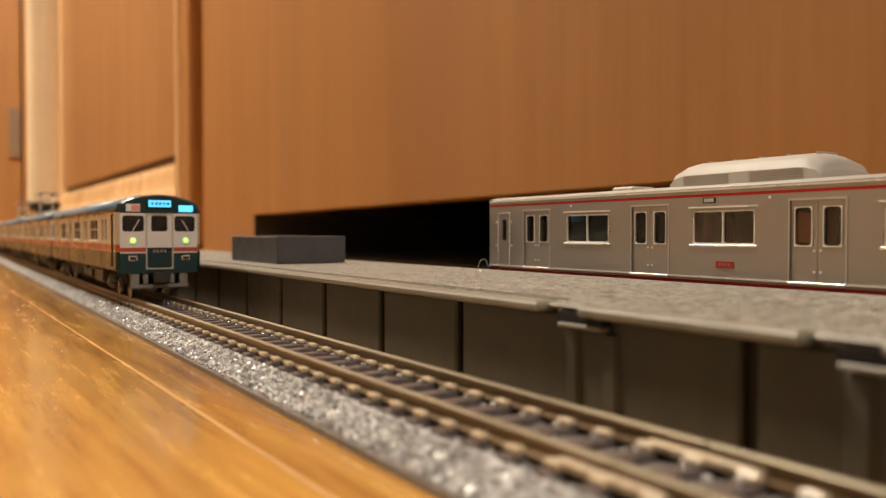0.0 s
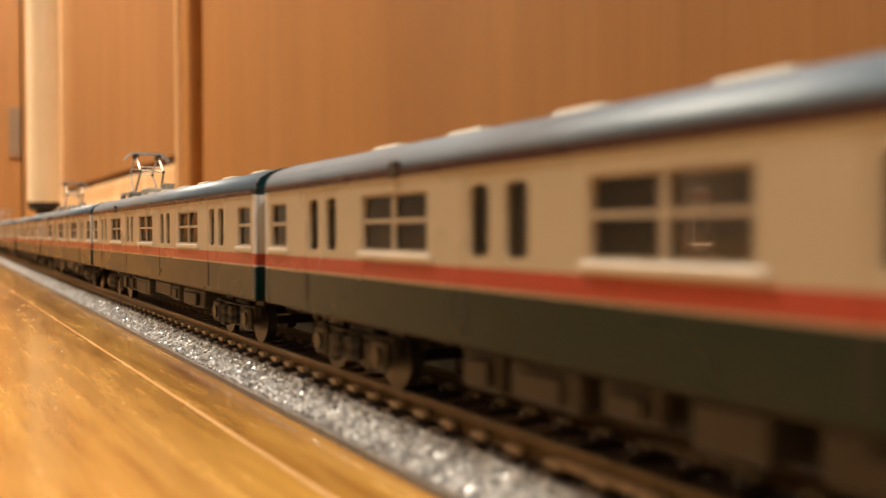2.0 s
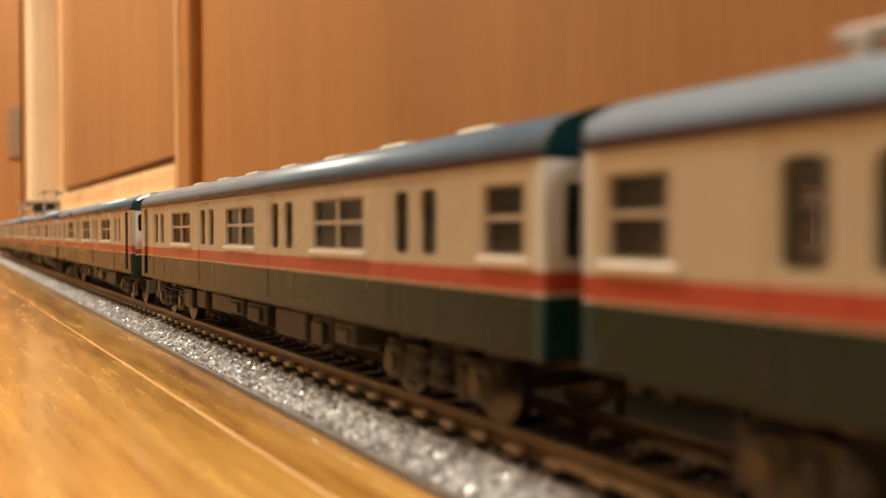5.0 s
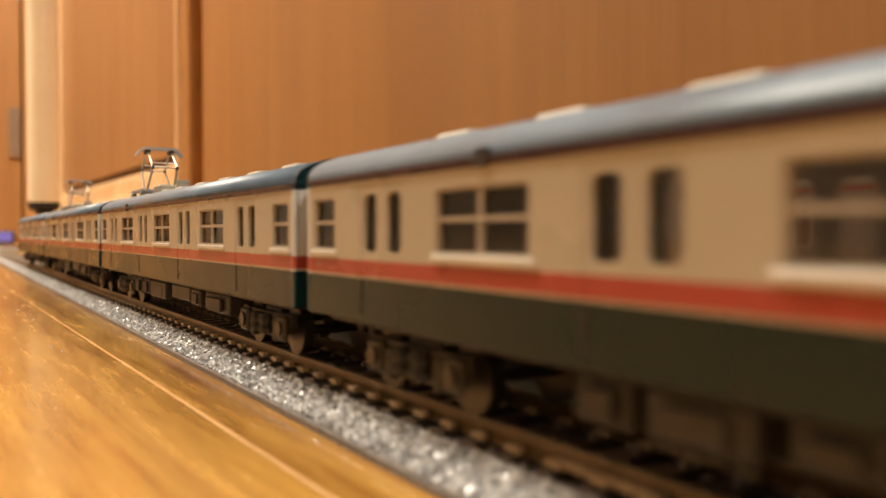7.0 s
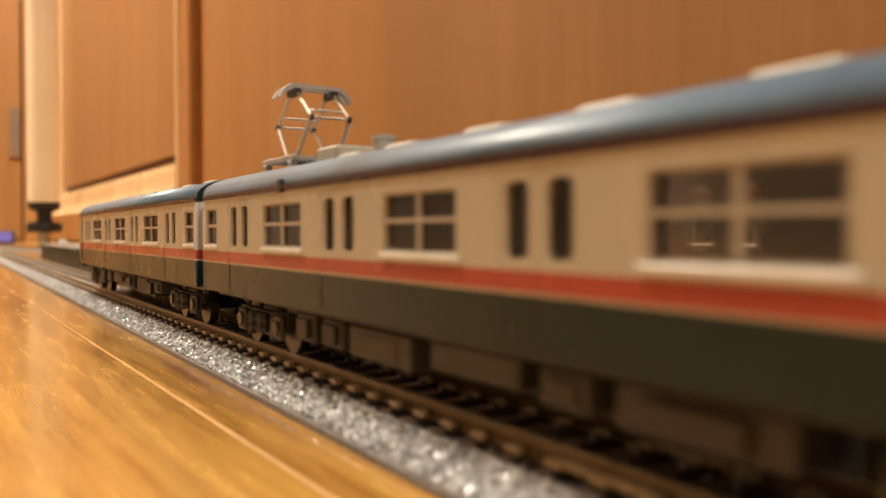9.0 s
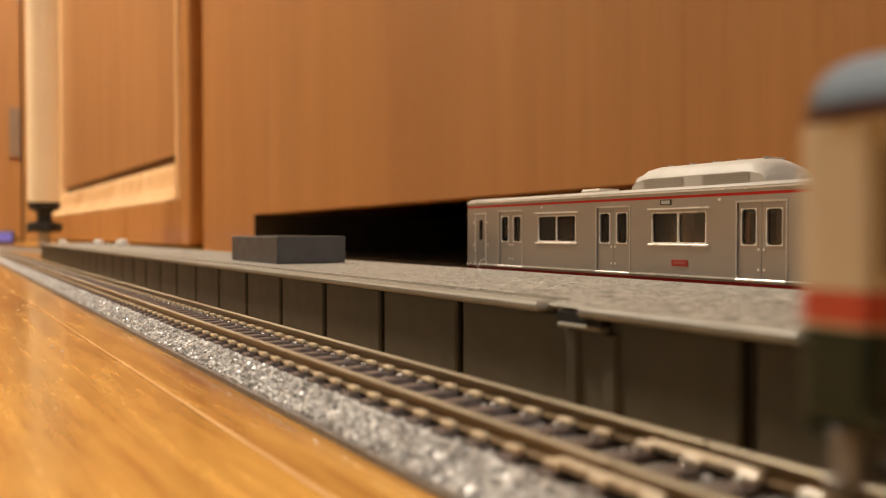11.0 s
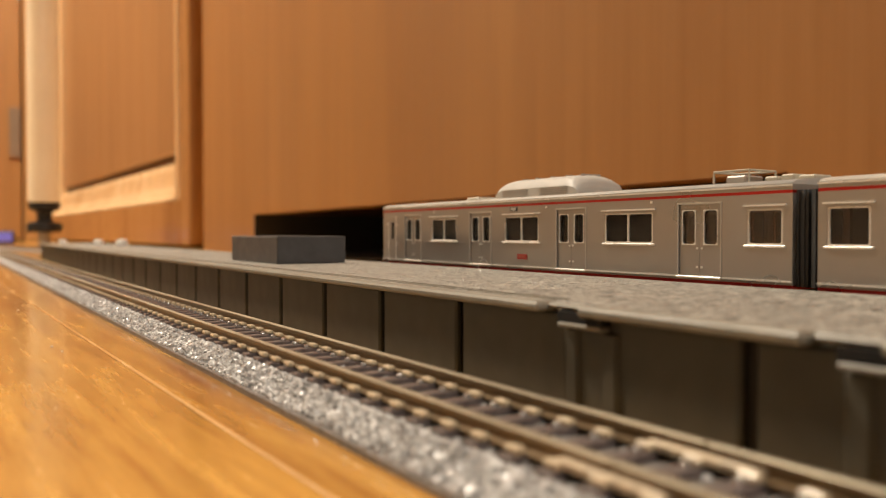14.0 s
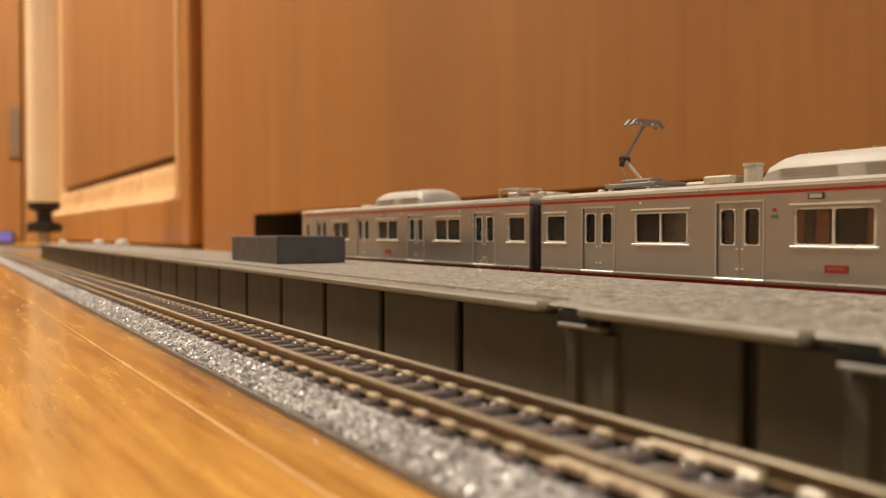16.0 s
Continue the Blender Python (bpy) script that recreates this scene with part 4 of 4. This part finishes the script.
def cab_front(car, y, lit):
    sign, lens = (CYAN, LAMPGREEN) if lit else (SIGNOFF, LENSOFF)
    w = HW - 0.85
    bm = bmesh.new()
    holes = [(-8.0, -3.35, 14.9, 18.5, 0.6), (-1.8, 1.8, 14.9, 18.5, 0.5), (3.35, 8.0, 14.9, 18.5, 0.6)]
    plate(bm, lambda a, b, d: (a, y + d, b), -w, w, 5.4, 19.05, holes, 0.5)
    face = part("front_wall", bm, GREENFRONT, car, scale=MM)
    for h in holes:
        part("windscreen", boxes((h[0], h[1], y + 0.25, y + 0.35, h[2], h[3])), DARKGLASS, face, scale=MM)
    part("cab_bulkhead", boxes((-8.4, 8.4, y + 5.5, y + 5.9, 8.0, 20.5)), EQUIPDARK, face, scale=MM)
    for k, x in ((-1, -5.0), (1, 5.6)):
        bm = bmesh.new()
        rod(bm, (x + k * 0.9, y - 0.15, 15.0), (x - k * 0.6, y - 0.15, 17.6), 0.1)
        part("wiper", bm, WHITEFRAME, face, scale=MM)
    # dome over the windscreens
    out = [(x, z) for x, z in roof_outline(19.75, 3.65)]
    bm = bmesh.new()
    a = [bm.verts.new((x * 0.905, y - 0.02, z)) for x, z in [(-HW, 19.06)] + out + [(HW, 19.06)]]
    b = [bm.verts.new((x * 0.98, y + 0.8, z)) for x, z in [(-HW * 1.018, 19.06)] + out + [(HW * 1.018, 19.06)]]
    for v in a:
        v.co.z = 19.06 + (v.co.z - 19.06) * 0.93
    for i in range(len(a) - 1):
        bm.faces.new((a[i], a[i + 1], b[i + 1], b[i]))
    bm.faces.new(a)
    dome = part("front_dome", bm, TEALPAINT, car, "dark teal front dome", scale=MM)
    part("sign_box", boxes((-2.9, 2.9, y - 0.5, y + 0.4, 20.2, 22.35), bevel=0.25), TEALPAINT, dome, scale=MM)
    part("destination_sign", boxes((-2.45, 2.45, y - 0.58, y - 0.48, 20.5, 22.0)), sign, dome, "lit cyan destination sign" if lit else "unlit pale destination sign", scale=MM)
    bm = boxes(*[(-1.9 + 0.85 * i, -1.35 + 0.85 * i, y - 0.63, y - 0.57, 20.95, 21.55) for i in range(5)])
    part("sign_bars", bm, material("sign_bar_blue", (0.02, 0.12, 0.35), 0.5), dome, scale=MM)
    part("route_sign", boxes((4.3, 7.5, y - 0.12, y - 0.01, 19.45, 20.95)), sign, dome, "lit cyan route sign" if lit else "unlit pale route sign", scale=MM)
    part("type_sign", boxes((-7.2, -4.2, y - 0.12, y - 0.01, 19.4, 21.1)), WHITE, dome, scale=MM)
    part("type_mark", boxes((-6.1, -4.25, y - 0.17, y - 0.10, 19.6, 20.9)), PINK, dome, "pink field of the type sign", scale=MM)
    for s in (-1, 1):
        bm = bmesh.new()
        lathe(bm, [(0.88, -0.1), (0.88, 0.2), (0.74, 0.3)], 18)
        bmesh.ops.rotate(bm, matrix=Euler((radians(90), 0, 0)).to_matrix(), verts=bm.verts)
        bmesh.ops.translate(bm, vec=(s * 5.8, y, 12.85), verts=bm.verts)
        ob = part("headlight", bm, WHITEFRAME, face, scale=MM)
        bm = bmesh.new()
        lathe(bm, [(0.66, 0.2), (0.6, 0.42), (0.3, 0.5)], 18)
        bmesh.ops.rotate(bm, matrix=Euler((radians(90), 0, 0)).to_matrix(), verts=bm.verts)
        bmesh.ops.translate(bm, vec=(s * 5.8, y, 12.85), verts=bm.verts)
        part("lens", bm, lens, car, "glowing yellow-green headlight lens" if lit else "unlit clear headlight lens", scale=MM)
        part("tail_lamp", boxes((s * 5.8 - 0.95, s * 5.8 + 0.95, y - 0.3, y + 0.05, 8.3, 9.4), bevel=0.15), WHITEFRAME, face, scale=MM)
        part("tail_lens", boxes((s * 5.8 - 0.7, s * 5.8 + 0.7, y - 0.4, y - 0.31, 8.5, 9.2)), EQUIPDARK, car, scale=MM)
    bm = bmesh.new()
    plate(bm, lambda a, b, d: (a, y - 0.35 + d, b), -3.0, 3.0, 6.3, 19.0, [(-2.75, 2.75, 6.6, 18.75, 0.5)], 0.35)
    part("gangway_frame", bm, VENTCREAM, face, scale=MM)
    part("gangway_door", boxes((-2.7, 2.7, y - 0.16, y - 0.02, 6.65, 11.2)), TEALPAINT, face, scale=MM)
    part("number_bar", boxes(*[(-1.5 + 0.8 * i, -0.95 + 0.8 * i, y - 0.26, y - 0.17, 10.1, 10.75) for i in range(4)]), SKIRTGREY, face, scale=MM)
    part("skirt", boxes((-6.2, -4.4, y - 0.2, y + 1.2, 2.6, 5.3), (4.4, 6.2, y - 0.2, y + 1.2, 2.6, 5.3), (-6.4, 6.4, y - 0.4, y + 0.5, 2.0, 2.9), (-3.6, -2.6, y - 0.6, y + 0.6, 3.0, 5.2), (2.2, 3.2, y - 0.6, y + 0.6, 3.0, 5.2), bevel=0.2), SKIRTGREY, car, "grey front skirt and pipe fittings", scale=MM)
    coupler(car, y + 1.5, -1)


def silver_body(name, label, cab):
    global E1, LONG
    E1, LONG = 131.5, 1.0
    car = empty(name, label, "model train car", "cars of the silver train")
    doors = (19.05, 50.85, 82.65, 114.45)
    wins = [(28.5, 40.6), (60.3, 72.4), (92.2, 104.3), (123.7, 129.9)]
    if not cab:
        wins.append((3.4, 9.6))
    z0, z1 = 6.2, 21.7
    for s in (-1, 1):
        holes = [(c - 4.3, c + 4.3, 7.0, 19.3, 0.0) for c in doors] + [(a, b, 12.7, 18.15, 0.3) for a, b in wins]
        if cab:
            holes.append((6.8, 8.4, 12.9, 17.6, 0.4))
        bm = bmesh.new()
        plate(bm, side_place(s), E0, E1, z0, z1, holes, 0.6)
        part("side_wall", bm, SILVERSIDE, car, scale=MM)
    for s in (-1, 1):
        for c in doors:
            sliding_door(car, s, c, 7.0, 19.25, 12.7, 18.2, SILVERSIDE, SILVERTRIM)
        for a, b in wins:
            silver_window(car, s, a, b, 12.7, 18.15)
        x = sorted((s * (HW - 0.05), s * (HW + 0.14)))
        edges = [E0] + [v for c in doors for v in (c - 4.7, c + 4.7)] + [E1]
        for a, b in zip(edges[::2], edges[1::2]):
            part("beading", boxes((*sorted((s * (HW - 0.05), s * (HW + 0.3))), a, b, 7.2, 7.45), bevel=0.07), SILVERTRIM, car, scale=MM)
        part("gutter", boxes((*x, E0, E1, 21.4, 21.68), bevel=0.05), SILVERTRIM, car, scale=MM)
        part("number_plate", boxes((*x, 65.2, 68.6, 8.9, 10.0)), REDPLATE, car, "red number plate with unreadable bars", scale=MM)
        xs = sorted((s * (HW + 0.1), s * (HW + 0.18)))
        part("number_bars", boxes(*[(*xs, 65.8 + 0.6 * i, 66.2 + 0.6 * i, 9.25, 9.7) for i in range(4)]), PINKDARK, car, scale=MM)
        ob = part("side_sign", boxes((*x, 62.6, 65.0, 19.35, 20.25), bevel=0.08), EQUIPDARK, car, scale=MM)
        part("sign_face", boxes((*xs, 62.85, 64.75, 19.5, 20.1)), ROOFGREY, ob, scale=MM)
        for v in (30.0, 75.0, 104.0):
            part("marker_lamp", boxes((*x, v - 0.22, v + 0.22, 19.7, 20.1), bevel=0.06), SILVERTRIM, car, scale=MM)
        if not cab:
            part("mark", boxes((*x, 56.8, 57.4, 17.7, 18.2)), REDPLATE, car, scale=MM)
            part("mark", boxes((*x, 56.6, 57.6, 16.7, 17.2)), GREENMARK, car, scale=MM)
        if cab:
            ob = part("cab_door", boxes((*sorted((s * (HW - 0.1), s * (HW + 0.07))), 5.2, 5.4, 7.3, 19.0), (*sorted((s * (HW - 0.1), s * (HW + 0.07))), 9.5, 9.7, 7.3, 19.0), bevel=0.03), SILVERTRIM, car, scale=MM)
            part("knob", boxes(*[(*x, v - 0.2, v + 0.2, z - 0.2, z + 0.2) for v in (4.6, 10.3) for z in (17.0, 11.8)], bevel=0.05), SILVERTRIM, ob, scale=MM)
            part("head_trim", boxes((*x, 5.0, 9.9, 18.9, 19.15)), SILVERTRIM, ob, scale=MM)
            xp = sorted((s * (HW - 0.35), s * (HW - 0.5)))
            part("pane", boxes((*xp, 6.8, 8.4, 12.9, 17.6)), DARKGLASS, ob, scale=MM)
    roof(car, 21.7, 1.15, ROOFGREY, E0)
    # cooler with a rounded top
    a0, a1 = 53.0, 81.3
    n = 9
    prof = [(-6.6, 22.3), (-6.6, 24.3)] + [(-6.4 * math.cos(math.pi * i / n), 24.5 + 2.3 * math.sin(math.pi * i / n) ** 0.8) for i in range(n + 1)] + [(6.6, 24.3), (6.6, 22.3)]
    bm = bmesh.new()
    rings = []
    for y, k in ((a0, 0.35), (a0 + 0.8, 0.72), (a0 + 2.6, 0.94), (a0 + 4.0, 1.0), (a1 - 4.0, 1.0), (a1 - 2.6, 0.94), (a1 - 0.8, 0.72), (a1, 0.35)):
        rings.append([bm.verts.new((x, y, 22.3 + (z - 22.3) * k)) for x, z in prof])
    for p, q in zip(rings, rings[1:]):
        for i in range(len(prof) - 1):
            bm.faces.new((p[i], p[i + 1], q[i + 1], q[i]))
    bm.faces.new(rings[0]), bm.faces.new(rings[-1][::-1])
    cooler = part("cooler", bm, ROOFGREY, car, "light grey rounded roof cooler", scale=MM)
    for p in cooler.data.polygons:
        p.use_smooth = p.normal.z > 0.25
    for s in (-1, 1):
        for y0 in (a0 + 3, a1 - 12):
            part("grille", boxes(*[(*sorted((s * 6.5, s * 6.75)), y0, y0 + 9, z, z + 0.22) for z in (22.8, 23.2, 23.6, 24.0)]), PANTOGREY, cooler, scale=MM)
    for i in range(5):
        part("seam", boxes((-2.6, 2.6, a0 + 5 + i * 5.0, a0 + 5.25 + i * 5.0, 26.3, 26.88), bevel=0.05), PANTOGREY, cooler, scale=MM)
    part("vent", boxes((-4.0, 2.0, 33.5, 39.5, 22.5, 23.6), bevel=0.4), VENTCREAM, car, scale=MM)
    interior(car, 7.4)
    underfloor(car, len(name) + 3, z0)
    bogie(car, 20.75), bogie(car, 112.75)
    end_wall(car, E1, 1, SILVERSIDE, z0, z1, 5.2)
    coupler(car, E1, 1)
    if cab:
        bm = bmesh.new()
        plate(bm, lambda a, b, d: (a, E0 - 0.02 + d, b), -HW + 0.03, HW - 0.03, z0, 22.0, [(-8.0, -2.6, 13.5, 18.5, 0.5), (-1.9, 1.9, 13.0, 18.5, 0.4), (2.6, 8.0, 13.5, 18.5, 0.5)], 0.5)
        ob = part("front_wall", bm, SILVERSIDE, car, scale=MM)
        part("windscreen", boxes((-8.2, 8.2, E0 + 0.5, E0 + 0.6, 12.8, 18.7)), DARKGLASS, ob, scale=MM)
        coupler(car, E0, -1)
        bm = bmesh.new()
        for y in (112.5, 119.5):
            for x in (-3.4, 3.4):
                rod(bm, (x, y, 22.5), (x, y, 24.8), 0.2)
            rod(bm, (-3.4, y, 24.8), (3.4, y, 24.8), 0.2)
        for x in (-3.4, 3.4):
            rod(bm, (x, 112.5, 24.8), (x, 119.5, 24.8), 0.2)
        part("roof_rail", bm, VENTCREAM, car, scale=MM)
        part("roof_box", boxes((-2.4, 2.4, 114, 118, 22.6, 24.1), bevel=0.3), PANTOGREY, car, scale=MM)
        for a, b, h in ((120.5, 123.0, 23.7), (123.6, 126.0, 23.9), (126.6, 129.5, 23.6)):
            part("cable_box", boxes((-3.6, 1.0, a, b, 22.6, h), bevel=0.25), VENTCREAM, car, scale=MM)
        part("cable", boxes((3.6, 4.0, 90, 130, 22.5, 22.8)), PANTOGREY, car, scale=MM)
    else:
        end_wall(car, E0, -1, SILVERSIDE, z0, z1, 5.2)
        coupler(car, E0, -1)
        arm_pantograph(car, 22.2)
        part("roof_box", boxes((-3.2, 2.0, 37.5, 43.5, 22.9, 24.4), bevel=0.3), VENTCREAM, car, scale=MM)
        bm = bmesh.new()
        lathe(bm, [(1.5, 22.5), (1.5, 25.6), (1.7, 25.7), (1.7, 26.2)], 14, (-0.5, 46.0, 0))
        part("arrester", bm, VENTCREAM, car, scale=MM)
        part("cable", boxes((-3.2, -2.8, 28.5, 37, 22.6, 22.95), (-1.4, -1.0, 28.5, 37, 22.6, 22.95), (2.0, 2.4, 4.5, 16, 22.5, 22.85)), PANTOGREY, car, scale=MM)
        part("grip", boxes((-3.4, -2.2, 6.0, 8.0, 22.5, 23.7), bevel=0.4), VENTCREAM, car, scale=MM)
    return car


# ---- the two trains ----
g_cab = green_body("driving_car", "dark teal and cream driving car with red stripe and lit signs", True, True)
g_mid = green_body("driving_car", "dark teal and cream driving car with unlit signs and headlights", True)
g_mot = green_body("motor_car", "dark teal and cream motor car with raised pantograph", False)
here = Matrix.Identity(4)
# per car: object, turned round
greens = [(g_cab, False), (g_mot, False), (copy_thing(g_mot, here), False), (copy_thing(g_mid, here), True),
          (g_mid, False), (copy_thing(g_mot, here), False), (copy_thing(g_mot, here), False), (copy_thing(g_mid, here), True)]
s_cab = silver_body("end_car", "silver end car with red lines and rounded roof cooler", True)
s_mot = silver_body("silver_car", "silver motor car with red lines and single-arm pantograph", False)
silvers = [s_cab, s_mot, copy_thing(s_mot, here)]

# where the first gap of the green train is, and the far end of the silver one, second by second
GAP1 = [(0, .3117), (.5, .2555), (1, .1982), (1.5, .1455), (2, .0932), (2.5, .0418), (3, -.0112), (3.5, -.0640), (4, -.1153), (6.5, -.3790), (7, -.4333),
        (8, -.5408), (8.5, -.5958), (9, -.6505), (12.5, -1.04), (16, -1.43)]
SIL = [(0, .1483), (9.0, .1483), (9.6, .1489), (10.4, .1527), (11.3, .1605), (12.0, .1689), (12.5, .1753), (13.0, .1825), (13.5, .1913), (14.5, .2127), (16, .2631)]


def on_track(y, turn):
    return pose(TC - math.tan(radians(LEAN)) * y, y, RT, 0, 0, LEAN + turn)


def motions():
    step = GREEN_PITCH * MM
    for i, (ob, back_to_front) in enumerate(greens):
        walk(ob, [(t, on_track(y + i * step, 180) if back_to_front else on_track(y + (i - 1) * step, 0)) for t, y in GAP1])
    step = SILVER_PITCH * MM
    for i, ob in enumerate(silvers):
        walk(ob, [(t, pose(SC, y + 0.002 - i * step, RT, 0, 0, 180)) for t, y in SIL])


motions()
